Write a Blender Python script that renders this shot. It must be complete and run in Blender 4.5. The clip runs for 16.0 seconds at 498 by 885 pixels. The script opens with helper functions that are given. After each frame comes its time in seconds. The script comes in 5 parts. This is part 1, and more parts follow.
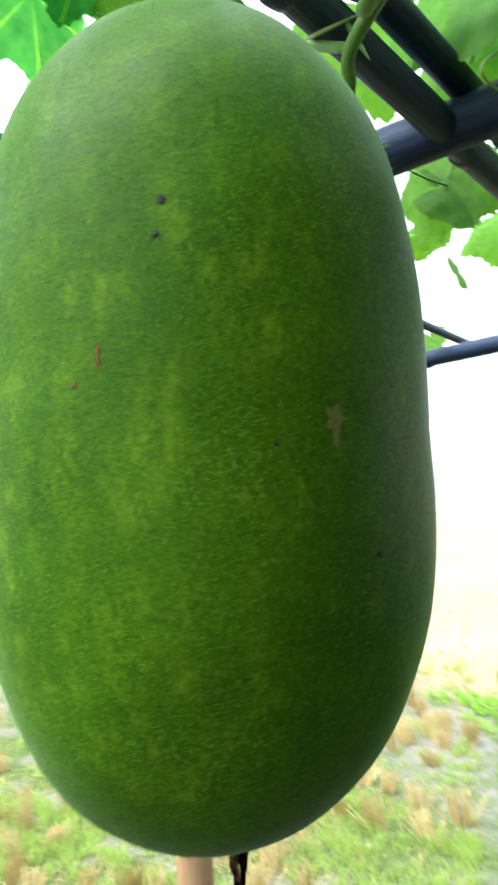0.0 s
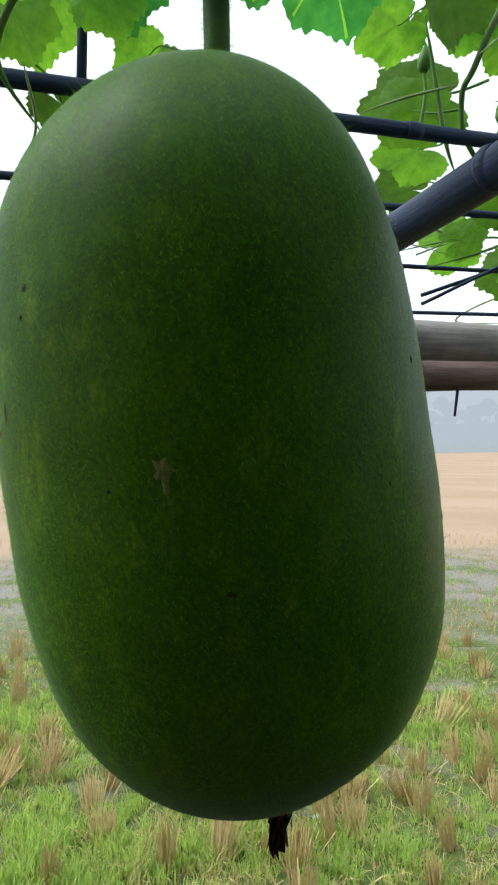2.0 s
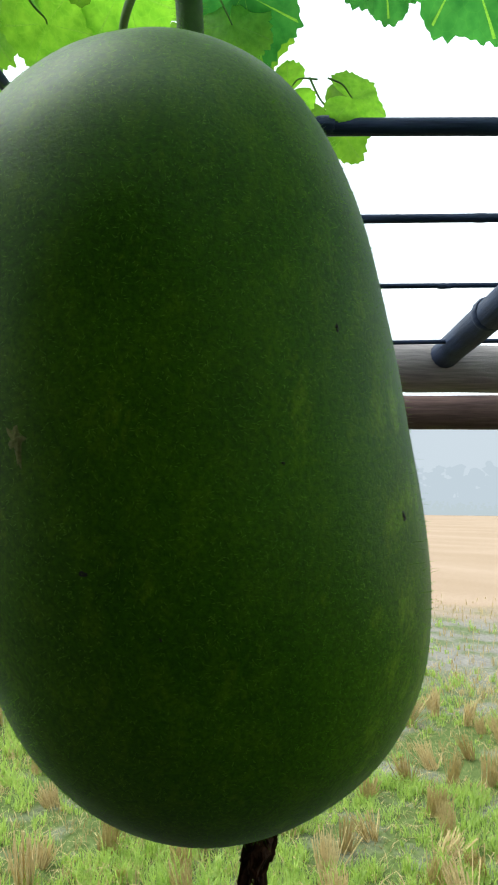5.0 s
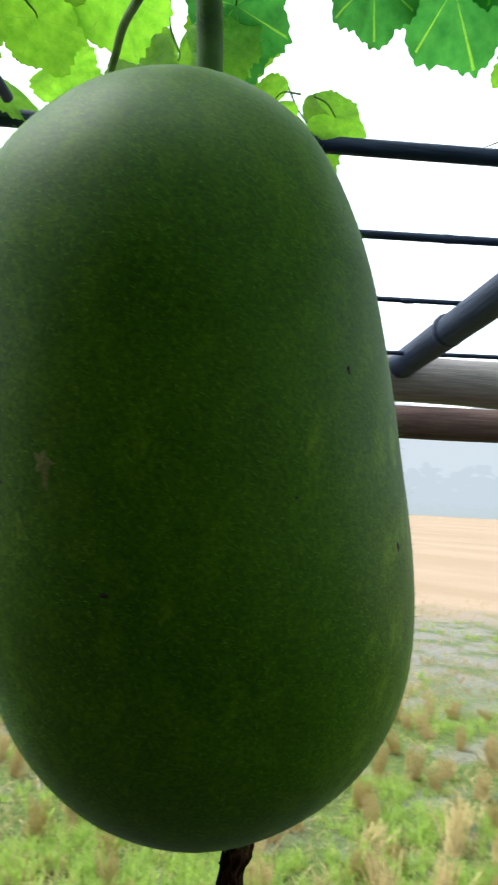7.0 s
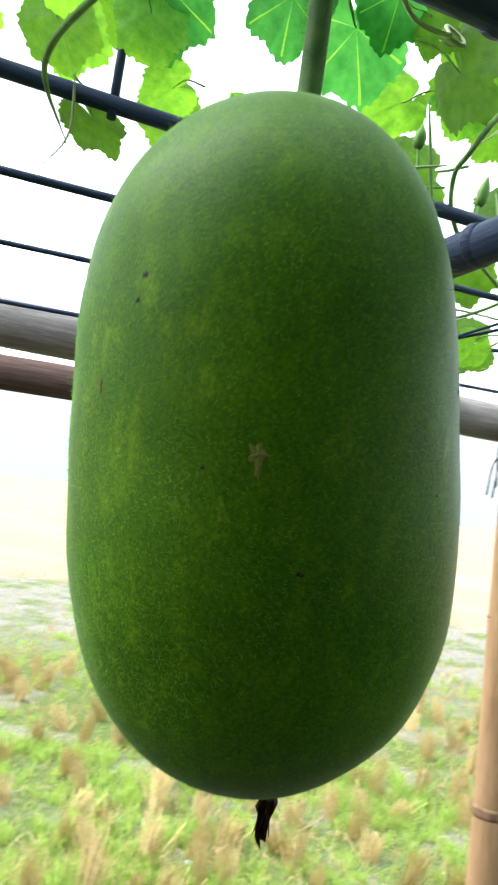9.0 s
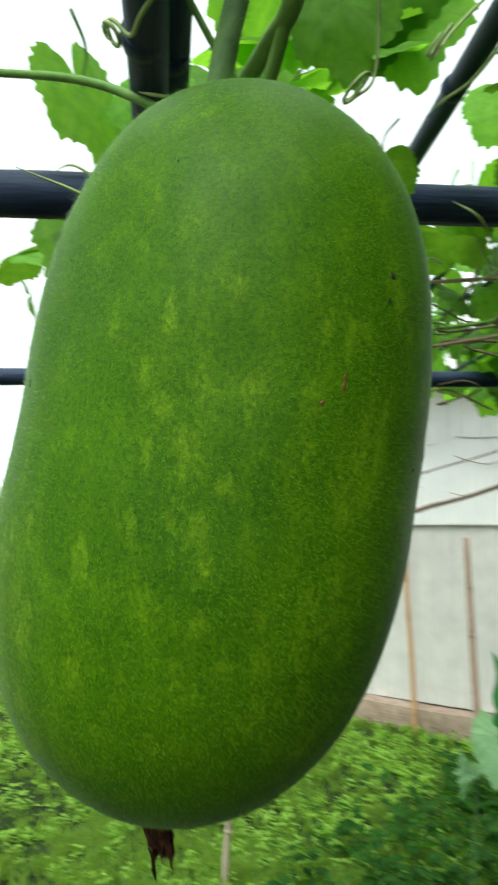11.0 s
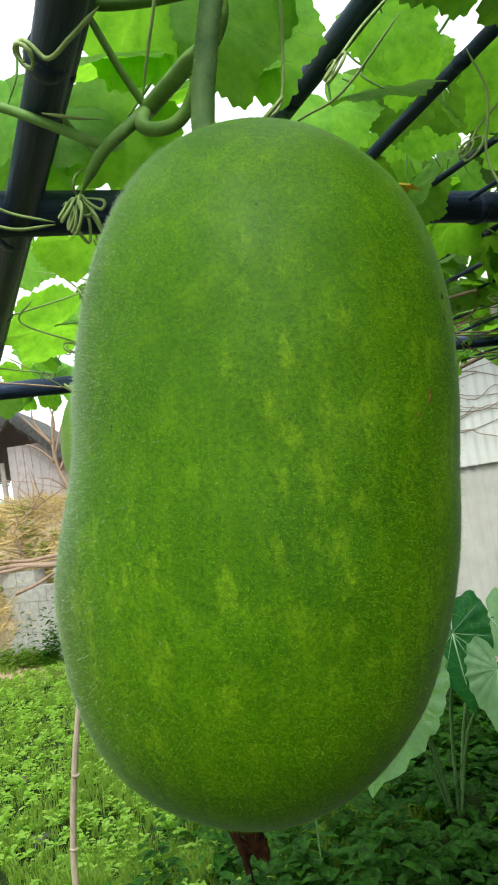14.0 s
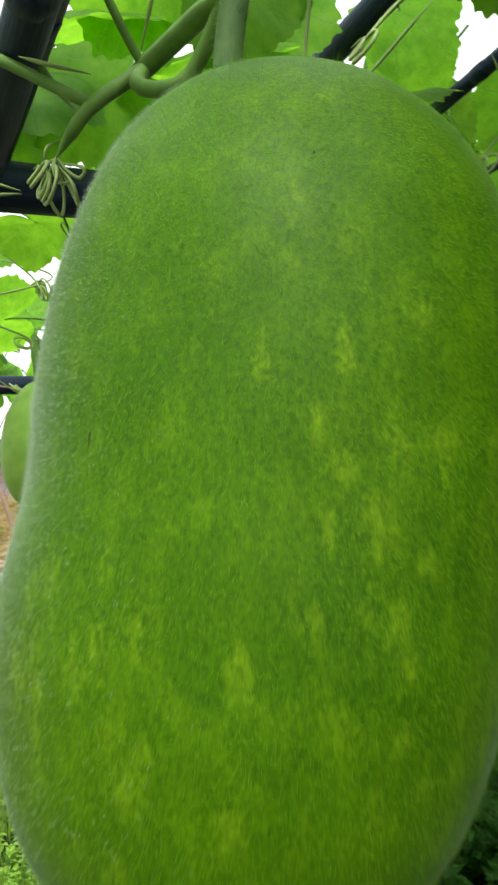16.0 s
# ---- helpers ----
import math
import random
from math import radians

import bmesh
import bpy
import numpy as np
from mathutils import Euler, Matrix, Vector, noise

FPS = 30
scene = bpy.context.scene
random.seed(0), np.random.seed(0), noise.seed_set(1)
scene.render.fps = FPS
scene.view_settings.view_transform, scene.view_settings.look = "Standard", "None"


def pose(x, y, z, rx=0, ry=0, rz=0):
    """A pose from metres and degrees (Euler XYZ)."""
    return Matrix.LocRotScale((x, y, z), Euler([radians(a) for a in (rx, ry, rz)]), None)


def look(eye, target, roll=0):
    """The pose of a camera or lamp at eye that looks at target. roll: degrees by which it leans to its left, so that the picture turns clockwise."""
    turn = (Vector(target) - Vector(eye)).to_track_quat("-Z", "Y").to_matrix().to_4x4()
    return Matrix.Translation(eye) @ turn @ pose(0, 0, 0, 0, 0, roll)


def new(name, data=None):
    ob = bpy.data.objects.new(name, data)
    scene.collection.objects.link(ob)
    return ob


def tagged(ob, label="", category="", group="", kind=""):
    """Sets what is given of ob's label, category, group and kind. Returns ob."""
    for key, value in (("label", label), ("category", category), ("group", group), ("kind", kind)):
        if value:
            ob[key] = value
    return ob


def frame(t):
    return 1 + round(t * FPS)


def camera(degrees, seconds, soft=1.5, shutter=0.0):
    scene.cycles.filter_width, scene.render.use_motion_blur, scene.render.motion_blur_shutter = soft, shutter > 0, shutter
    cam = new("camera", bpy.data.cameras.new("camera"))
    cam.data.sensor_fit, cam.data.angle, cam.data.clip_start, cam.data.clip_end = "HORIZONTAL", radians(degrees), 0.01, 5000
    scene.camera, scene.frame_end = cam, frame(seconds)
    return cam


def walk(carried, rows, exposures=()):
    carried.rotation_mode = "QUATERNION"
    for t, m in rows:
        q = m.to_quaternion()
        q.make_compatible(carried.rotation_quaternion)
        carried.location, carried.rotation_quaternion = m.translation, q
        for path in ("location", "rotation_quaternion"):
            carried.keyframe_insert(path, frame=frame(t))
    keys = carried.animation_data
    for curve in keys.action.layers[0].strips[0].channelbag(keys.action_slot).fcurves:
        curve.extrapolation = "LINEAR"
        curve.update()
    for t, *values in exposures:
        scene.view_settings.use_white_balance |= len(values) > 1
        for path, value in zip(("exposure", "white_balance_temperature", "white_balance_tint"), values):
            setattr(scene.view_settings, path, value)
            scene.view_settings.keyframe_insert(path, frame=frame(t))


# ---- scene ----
cam = camera(35.9, 16.0, soft=2.0, shutter=0.5)
PATH = [
    (0, (-0.0206, -0.3101, 1.7155), (0.2070, 1.6684, 1.8993), -3.78),
    (0.5, (0.0727, -0.3099, 1.7090), (-0.1506, 1.6581, 1.9872), 1.03),
    (0.9, (0.1570, -0.3172, 1.7190), (-0.4498, 1.5761, 1.9370), 4.30),
    (1, (0.1702, -0.3302, 1.7316), (-0.5169, 1.5430, 1.8700), 4.52),
    (1.2, (0.1824, -0.3298, 1.7372), (-0.5649, 1.5242, 1.8031), 2.76),
    (1.5, (0.1802, -0.3134, 1.7547), (-0.7555, 1.4534, 1.8053), -0.56),
    (2, (0.1831, -0.2864, 1.7494), (-0.8432, 1.4301, 1.7587), -1.05),
    (2.5, (0.1885, -0.2812, 1.7413), (-0.8923, 1.4014, 1.7175), -0.45),
    (3, (0.2156, -0.2566, 1.7323), (-0.9707, 1.3528, 1.7824), -1.37),
    (3.5, (0.2318, -0.2422, 1.7295), (-1.0633, 1.2796, 1.8118), -1.05),
    (4, (0.2537, -0.2205, 1.7250), (-1.1581, 1.1912, 1.8426), -1.24),
    (4.2, (0.2549, -0.2105, 1.7218), (-1.2130, 1.1416, 1.8533), -1.29),
    (6.3, (0.2816, -0.1726, 1.7278), (-1.3051, 1.0366, 1.8712), 2.01),
    (6.5, (0.2761, -0.1744, 1.7305), (-1.3190, 1.0258, 1.8534), 2.56),
    (7, (0.2589, -0.2127, 1.7346), (-1.1809, 1.1685, 1.8736), 2.95),
    (7.5, (0.2018, -0.2699, 1.7426), (-1.0044, 1.3223, 1.8434), 2.83),
    (8, (0.1621, -0.3042, 1.7368), (-0.7995, 1.4434, 1.8820), 2.27),
    (8.2, (0.2051, -0.3574, 1.7485), (-0.8338, 1.3509, 1.7966), 3.90),
    (10.3, (-0.1285, -0.2639, 1.6860), (0.5360, 1.5784, 2.0914), 2.48),
    (10.5, (-0.1756, -0.2513, 1.6969), (0.8256, 1.4445, 2.0460), 0.08),
    (11, (-0.2645, -0.2317, 1.7135), (1.2842, 1.0157, 1.9269), 0.17),
    (11.5, (-0.2947, -0.2129, 1.7180), (1.4401, 0.7751, 1.8367), -3.97),
    (12, (-0.2917, -0.1845, 1.7243), (1.4798, 0.7368, 1.8382), -10.35),
    (12.5, (-0.3055, -0.1635, 1.7278), (1.4540, 0.7778, 1.8623), -8.56),
    (13, (-0.3221, -0.1465, 1.7336), (1.4735, 0.7230, 1.8734), -8.23),
    (13.5, (-0.3316, -0.1395, 1.7354), (1.5106, 0.6261, 1.8785), -8.34),
    (14, (-0.3474, -0.1350, 1.7333), (1.5058, 0.6029, 1.8789), -9.02),
    (14.5, (-0.3609, -0.1255, 1.7347), (1.5083, 0.5649, 1.9066), -9.00),
    (15, (-0.3666, -0.1115, 1.7316), (1.5369, 0.4823, 1.8868), -9.98),
    (15.5, (-0.3413, -0.0890, 1.7278), (1.5882, 0.4245, 1.8439), -7.00),
    (16, (-0.2830, -0.0822, 1.7442), (1.6206, 0.5040, 1.9245), -4.83),
]
walk(cam, [(t, look(eye, target, roll)) for t, eye, target, roll in PATH],
     exposures=[(0, 0.87, 5950, 3), (0.5, 0.32, 5900, 3), (0.9, -0.33, 5900, 4), (1.5, -0.35, 5950, 4), (2, -0.23, 6100, 3), (2.5, 0.13, 6250, 2), (3, 0.22, 6200, 1), (3.5, 0.19, 6100, 1), (4.2, 0.0, 6100, 1), (6.3, 0.02, 6100, 1), (7, 0.12, 6100, 2), (7.5, 0.13, 6050, 2), (8, 0.88, 6050, 4), (8.2, 0.94, 6100, 4), (10.3, 0.25, 6200, -3), (10.6, 0.10, 6350, -6), (11.2, -0.13, 6550, -6), (12, -0.42, 6650, -6), (12.5, 0.05, 6850, 0), (13, 0.08, 6800, -1), (15, 0.08, 6700, -3), (15.5, 0.0, 6750, -2), (16, 0.10, 6900, 0)])

# ---- world, sun, exposure ----
world = bpy.data.worlds.new("overcast_sky")
scene.world = world
world.use_nodes = True
wn, wl = world.node_tree.nodes, world.node_tree.links
sky = wn.new("ShaderNodeTexSky")
sky.sky_type, sky.sun_disc = "NISHITA", False
sky.sun_elevation, sky.sun_rotation = radians(55), radians(-110)
sky.dust_density, sky.air_density = 6.0, 1.5
cloud = wn.new("ShaderNodeMixRGB")
cloud.inputs[0].default_value = 0.82
cloud.inputs[2].default_value = (12.0, 12.3, 12.8, 1)
wl.new(sky.outputs[0], cloud.inputs[1])
wl.new(cloud.outputs[0], wn["Background"].inputs[0])
wn["Background"].inputs[1].default_value = 0.142

sun = new("sun", bpy.data.lights.new("sun", "SUN"))
sun.data.energy, sun.data.angle, sun.data.color = 3.2, radians(36), (1.0, 0.97, 0.92)
sun.matrix_world = look((-3.234, -1.177, 4.915), (0, 0, 0))
scene.view_settings.exposure = 0.0

# ---- materials ----


def mat(name, color=(0.5, 0.5, 0.5), rough=0.6, metal=0.0, spec=0.4):
    m = bpy.data.materials.new(name)
    m.use_nodes = True
    b = m.node_tree.nodes["Principled BSDF"]
    b.inputs["Base Color"].default_value = (*color, 1)
    b.inputs["Roughness"].default_value = rough
    b.inputs["Metallic"].default_value = metal
    b.inputs["Specular IOR Level"].default_value = spec
    return m, m.node_tree.nodes, m.node_tree.links, b


def coords(n, l, scale=(1, 1, 1), kind="Object"):
    tc, mp = n.new("ShaderNodeTexCoord"), n.new("ShaderNodeMapping")
    mp.inputs["Scale"].default_value = scale
    l.new(tc.outputs[kind], mp.inputs[0])
    return mp.outputs[0]


def noisy(n, l, vec, scale, detail=4, rough=0.55):
    t = n.new("ShaderNodeTexNoise")
    t.inputs["Scale"].default_value, t.inputs["Detail"].default_value, t.inputs["Roughness"].default_value = scale, detail, rough
    l.new(vec, t.inputs["Vector"])
    return t.outputs[0]


def ramp(n, l, fac, stops):
    r = n.new("ShaderNodeValToRGB")
    el = r.color_ramp.elements
    while len(el) < len(stops):
        el.new(0.5)
    for e, (p, c) in zip(el, stops):
        e.position, e.color = p, (*c, 1) if len(c) == 3 else c
    l.new(fac, r.inputs[0])
    return r.outputs[0]


def mixed(n, l, fac, a, b, how="MIX"):
    x = n.new("ShaderNodeMixRGB")
    x.blend_type = how
    for i, v in ((0, fac), (1, a), (2, b)):
        if isinstance(v, (int, float)):
            x.inputs[i].default_value = v
        elif isinstance(v, tuple):
            x.inputs[i].default_value = (*v, 1)
        else:
            l.new(v, x.inputs[i])
    return x.outputs[0]


def grey(v):
    return (v, v, v)


def bumped(n, l, b, height, strength=0.3, dist=0.002):
    k = n.new("ShaderNodeBump")
    k.inputs["Strength"].default_value, k.inputs["Distance"].default_value = strength, dist
    l.new(height, k.inputs["Height"])
    l.new(k.outputs[0], b.inputs["Normal"])


def gourd_skin():
    m, n, l, b = mat("gourd_skin", rough=0.6, spec=0.10)
    v = coords(n, l)
    tall = coords(n, l, (1, 1, 0.6))
    big = noisy(n, l, v, 13, 3)
    base = ramp(n, l, big, [(0.3, (0.041, 0.130, 0.0004)), (0.7, (0.076, 0.196, 0.0006))])
    soft = noisy(n, l, tall, 95, 3, 0.6)
    base = mixed(n, l, ramp(n, l, soft, [(0.48, grey(0)), (0.74, grey(0.5))]), base, (0.126, 0.270, 0.003))
    mark = n.new("ShaderNodeAttribute")
    mark.attribute_name = "pale"
    ragged = n.new("ShaderNodeMath")
    ragged.operation = "MULTIPLY_ADD"
    ragged.inputs[1].default_value = 1.1
    l.new(noisy(n, l, tall, 330, 4, 0.7), ragged.inputs[0])
    l.new(mark.outputs["Fac"], ragged.inputs[2])
    base = mixed(n, l, ramp(n, l, ragged.outputs[0], [(0.66, grey(0)), (1.14, grey(0.7))]), base, (0.195, 0.350, 0.010))
    fine = noisy(n, l, v, 560, 3, 0.7)
    fm = ramp(n, l, fine, [(0.36, grey(0)), (0.64, grey(1))])
    tint = mixed(n, l, fm, (0.62, 0.67, 0.56), (1.30, 1.24, 1.36))
    base = mixed(n, l, 0.90, base, tint, "MULTIPLY")
    l.new(base, b.inputs["Base Color"])
    bumped(n, l, b, fine, 0.35, 0.0010)
    b.inputs["Sheen Weight"].default_value = 0.18
    b.inputs["Sheen Roughness"].default_value = 0.27
    b.inputs["Sheen Tint"].default_value = (0.74, 0.97, 0.86, 1)
    b.inputs["Coat Weight"].default_value = 0.5
    b.inputs["Coat IOR"].default_value = 1.28
    b.inputs["Coat Roughness"].default_value = 0.45
    return m


def leaf_stuff(name, low, high, glow, net=0.0, spec=0.3, vary=(0.40, 1.50)):
    m, n, l, b = mat(name, rough=0.55, spec=spec)
    v = coords(n, l)
    info = n.new("ShaderNodeObjectInfo")
    tone = noisy(n, l, v, 4 if net else 35, 4)
    col = ramp(n, l, tone, [(0.3, low), (0.72, high)])
    if net:
        cell = n.new("ShaderNodeTexVoronoi")
        cell.feature = "DISTANCE_TO_EDGE"
        cell.inputs["Scale"].default_value = 6.5
        l.new(v, cell.inputs["Vector"])
        col = mixed(n, l, ramp(n, l, cell.outputs["Distance"], [(0.008, grey(net)), (0.035, grey(0))]), col, (0.17, 0.36, 0.07))
    hs = n.new("ShaderNodeHueSaturation")
    k = n.new("ShaderNodeMapRange")
    k.inputs[3].default_value, k.inputs[4].default_value = vary
    l.new(info.outputs["Random"], k.inputs[0])
    l.new(k.outputs[0], hs.inputs["Value"])
    l.new(col, hs.inputs["Color"])
    l.new(hs.outputs[0], b.inputs["Base Color"])
    t = n.new("ShaderNodeBsdfTranslucent")
    l.new(mixed(n, l, 1.0, hs.outputs[0], glow, "MULTIPLY"), t.inputs[0])
    a = n.new("ShaderNodeMixShader")
    a.inputs[0].default_value = 0.60
    l.new(b.outputs[0], a.inputs[1])
    l.new(t.outputs[0], a.inputs[2])
    l.new(a.outputs[0], n["Material Output"].inputs[0])
    bumped(n, l, b, noisy(n, l, v, 120, 3), 0.35, 0.002)
    return m


def wood(name, low, high, rough=0.7, along=(1, 14, 14), size=14):
    m, n, l, b = mat(name, rough=rough, spec=0.18)
    v = coords(n, l, along)
    g = noisy(n, l, v, size, 6, 0.65)
    c = ramp(n, l, g, [(0.28, low), (0.72, high)])
    st = noisy(n, l, coords(n, l), 9, 3)
    c = mixed(n, l, ramp(n, l, st, [(0.5, grey(0)), (0.75, grey(0.45))]), c, tuple(0.45 * x for x in low))
    l.new(c, b.inputs["Base Color"])
    bumped(n, l, b, g, 0.5, 0.003)
    return m


def plain(name, low, high, scale=20, rough=0.7, metal=0.0, relief=0.3, dist=0.003):
    m, n, l, b = mat(name, rough=rough, metal=metal)
    v = coords(n, l)
    g = noisy(n, l, v, scale, 5)
    l.new(ramp(n, l, g, [(0.3, low), (0.7, high)]), b.inputs["Base Color"])
    bumped(n, l, b, g, relief, dist)
    return m


def ground_stuff():
    m, n, l, b = mat("ground_soil", rough=0.95, spec=0.1)
    v = coords(n, l)

    def calc(op, x, y, z=0.0):
        k = n.new("ShaderNodeMath")
        k.operation = op
        for i, q in enumerate((x, y, z)):
            if isinstance(q, (int, float)):
                k.inputs[i].default_value = q
            else:
                l.new(q, k.inputs[i])
        return k.outputs[0]
    dist = n.new("ShaderNodeVectorMath")
    dist.operation = "LENGTH"
    l.new(v, dist.inputs[0])
    axes = n.new("ShaderNodeSeparateXYZ")
    l.new(v, axes.inputs[0])
    wob = calc("MULTIPLY_ADD", noisy(n, l, v, 0.5, 4), 3.6, -1.8)
    r0 = calc("ADD", dist.outputs["Value"], wob)
    near_r = calc("MULTIPLY", r0, 0.05)
    far_r = calc("MULTIPLY", calc("MULTIPLY_ADD", calc("MAXIMUM", axes.outputs[0], 0.0), 2.2, r0), 0.05)
    side = calc("ADD", calc("MULTIPLY_ADD", axes.outputs[1], -0.55, axes.outputs[0]), 0.5)
    speck = noisy(n, l, v, 26, 6, 0.7)
    patch = noisy(n, l, v, 1.7, 4)
    wide = noisy(n, l, coords(n, l, (0.10, 0.32, 1)), 1.0, 4)
    grass = ramp(n, l, speck, [(0.3, (0.055, 0.085, 0.020)), (0.7, (0.17, 0.22, 0.07))])
    # Yard soil set near black: the shade between the weeds sits in its colour.
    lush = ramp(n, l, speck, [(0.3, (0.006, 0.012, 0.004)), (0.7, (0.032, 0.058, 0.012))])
    mud = ramp(n, l, speck, [(0.3, (0.16, 0.148, 0.125)), (0.7, (0.33, 0.31, 0.27))])
    straw = ramp(n, l, speck, [(0.3, (0.28, 0.195, 0.128)), (0.7, (0.46, 0.338, 0.235))])
    pale = ramp(n, l, speck, [(0.3, (0.34, 0.240, 0.165)), (0.7, (0.50, 0.375, 0.275))])
    straw = mixed(n, l, ramp(n, l, wide, [(0.40, grey(0)), (0.62, grey(1))]), straw, pale)
    near = mixed(n, l, ramp(n, l, patch, [(0.50, grey(0)), (0.62, grey(0.7))]), grass, mud)
    mid = mixed(n, l, ramp(n, l, patch, [(0.46, grey(0)), (0.60, grey(0.8))]), mud, grass)
    c = mixed(n, l, ramp(n, l, far_r, [(0.33, grey(0)), (0.42, grey(1))]), near, mid)
    c = mixed(n, l, ramp(n, l, far_r, [(0.58, grey(0)), (0.68, grey(1))]), c, straw)
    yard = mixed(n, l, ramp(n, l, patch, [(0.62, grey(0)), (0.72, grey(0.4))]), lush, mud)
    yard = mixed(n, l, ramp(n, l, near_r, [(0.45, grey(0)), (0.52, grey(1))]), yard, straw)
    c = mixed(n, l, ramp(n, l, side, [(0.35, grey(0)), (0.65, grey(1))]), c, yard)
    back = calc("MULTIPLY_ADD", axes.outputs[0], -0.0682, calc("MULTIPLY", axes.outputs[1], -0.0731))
    # Out-of-view ground near the trellis, blackened to cut bounce light on the gourd.
    bounce_dark = ramp(n, l, speck, [(0.3, (0.016, 0.014, 0.011)), (0.7, (0.040, 0.034, 0.026))])
    c = mixed(n, l, ramp(n, l, near_r, [(0.10, grey(1)), (0.14, grey(0))]), c, bounce_dark)
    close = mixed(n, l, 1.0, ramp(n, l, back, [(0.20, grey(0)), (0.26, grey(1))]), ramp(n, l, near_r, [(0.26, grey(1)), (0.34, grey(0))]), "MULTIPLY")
    c = mixed(n, l, close, c, bounce_dark)
    l.new(c, b.inputs["Base Color"])
    bumped(n, l, b, speck, 0.8, 0.02)
    return m


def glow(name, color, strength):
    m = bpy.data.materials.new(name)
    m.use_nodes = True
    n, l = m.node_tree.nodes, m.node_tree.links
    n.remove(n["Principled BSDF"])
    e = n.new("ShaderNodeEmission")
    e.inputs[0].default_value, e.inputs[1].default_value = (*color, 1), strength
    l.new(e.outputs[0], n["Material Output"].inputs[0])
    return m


SKIN = gourd_skin()
YOUNGSKIN = plain("young_gourd_skin", (0.15, 0.31, 0.035), (0.22, 0.40, 0.06), 40, 0.55)
PALESTICK = wood("pale_bamboo_stick", (0.34, 0.27, 0.21), (0.52, 0.43, 0.35), 0.6, (14, 14, 1))
LEAF = leaf_stuff("vine_leaf", (0.095, 0.255, 0.032), (0.190, 0.395, 0.060), (1.7, 1.65, 0.62), 0.5)
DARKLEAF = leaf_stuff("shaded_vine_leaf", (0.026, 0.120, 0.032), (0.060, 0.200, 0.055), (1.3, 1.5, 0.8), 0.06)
VEIN = leaf_stuff("leaf_vein", (0.12, 0.28, 0.045), (0.20, 0.38, 0.08), (1.5, 1.5, 0.7))
STEM = plain("vine_stem", (0.085, 0.20, 0.035), (0.16, 0.31, 0.065), 70, 0.6)
TENDRIL = plain("tendril_green", (0.24, 0.36, 0.12), (0.36, 0.46, 0.20), 50, 0.5)
HAIR = leaf_stuff("pale_hair", (0.085, 0.22, 0.012), (0.18, 0.34, 0.03), (1.3, 1.3, 2.4), 0.0, 0.05)
RIMHAIR = plain("whitish_rim_hair", (0.33, 0.45, 0.33), (0.46, 0.56, 0.46), 60, 0.8)
DARKPOLE = wood("weathered_dark_pole", (0.013, 0.022, 0.050), (0.038, 0.060, 0.125), 0.5)
GREYPOLE = wood("grey_bamboo", (0.17, 0.155, 0.155), (0.38, 0.34, 0.33), 0.6)
REDPOLE = wood("reddish_pole", (0.085, 0.050, 0.046), (0.22, 0.14, 0.125), 0.65)
BAMBOO = wood("tan_bamboo", (0.30, 0.17, 0.085), (0.50, 0.32, 0.18), 0.5, (14, 14, 1))
NODE = plain("bamboo_node", (0.14, 0.08, 0.045), (0.28, 0.17, 0.10), 60)
WIRE = plain("dark_wire", (0.03, 0.028, 0.025), (0.09, 0.08, 0.07), 80, 0.5)
DRY = plain("dried_blossom", (0.022, 0.008, 0.004), (0.120, 0.042, 0.018), 220, 0.9, 0, 0.8, 0.002)
BLACK = plain("black_speck", (0.010, 0.010, 0.008), (0.03, 0.028, 0.02), 400, 0.7)
RED = plain("red_scar", (0.13, 0.050, 0.006), (0.19, 0.11, 0.014), 600, 0.6)
TAN = plain("tan_scar", (0.13, 0.18, 0.02), (0.24, 0.25, 0.06), 900, 0.7)
SOIL = ground_stuff()
GRASS = leaf_stuff("grass_blade", (0.17, 0.25, 0.07), (0.33, 0.41, 0.16), (1.3, 1.3, 0.7))
YARDGRASS = leaf_stuff("yard_grass_blade", (0.20, 0.38, 0.05), (0.40, 0.60, 0.13), (1.3, 1.3, 0.7))
# Creeper copy of the weed leaf, with shade by the wall put into its green.
SHADEWEED = leaf_stuff("shaded_weed_leaf", (0.008, 0.042, 0.006), (0.066, 0.215, 0.022), (1.2, 1.3, 0.5), 0.0, 0.2)
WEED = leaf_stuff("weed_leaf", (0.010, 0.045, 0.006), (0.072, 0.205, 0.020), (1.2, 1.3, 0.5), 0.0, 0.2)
# Leaf greyed and lightened: distance haze is put into the base colour.
FARLEAF = leaf_stuff("mist_painted_leaf", (0.34, 0.42, 0.29), (0.46, 0.53, 0.40), (1.1, 1.2, 0.8))
TAROVEIN = plain("taro_vein", (0.22, 0.39, 0.21), (0.32, 0.50, 0.31), 60, 0.6)
STALK = plain("gourd_stalk", (0.055, 0.125, 0.04), (0.115, 0.215, 0.065), 90, 0.65)
HEAP = plain("old_straw", (0.34, 0.26, 0.17), (0.56, 0.46, 0.33), 30, 0.9, 0, 0.8, 0.03)
STRAW = plain("rice_straw", (0.40, 0.30, 0.12), (0.66, 0.52, 0.26), 40, 0.8)
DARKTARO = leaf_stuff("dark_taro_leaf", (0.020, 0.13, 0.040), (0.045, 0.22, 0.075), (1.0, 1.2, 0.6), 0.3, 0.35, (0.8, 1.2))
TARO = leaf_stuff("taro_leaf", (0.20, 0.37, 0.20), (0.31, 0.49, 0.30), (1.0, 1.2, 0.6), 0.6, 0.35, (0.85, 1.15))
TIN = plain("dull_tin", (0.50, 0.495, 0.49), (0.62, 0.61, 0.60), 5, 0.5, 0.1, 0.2)
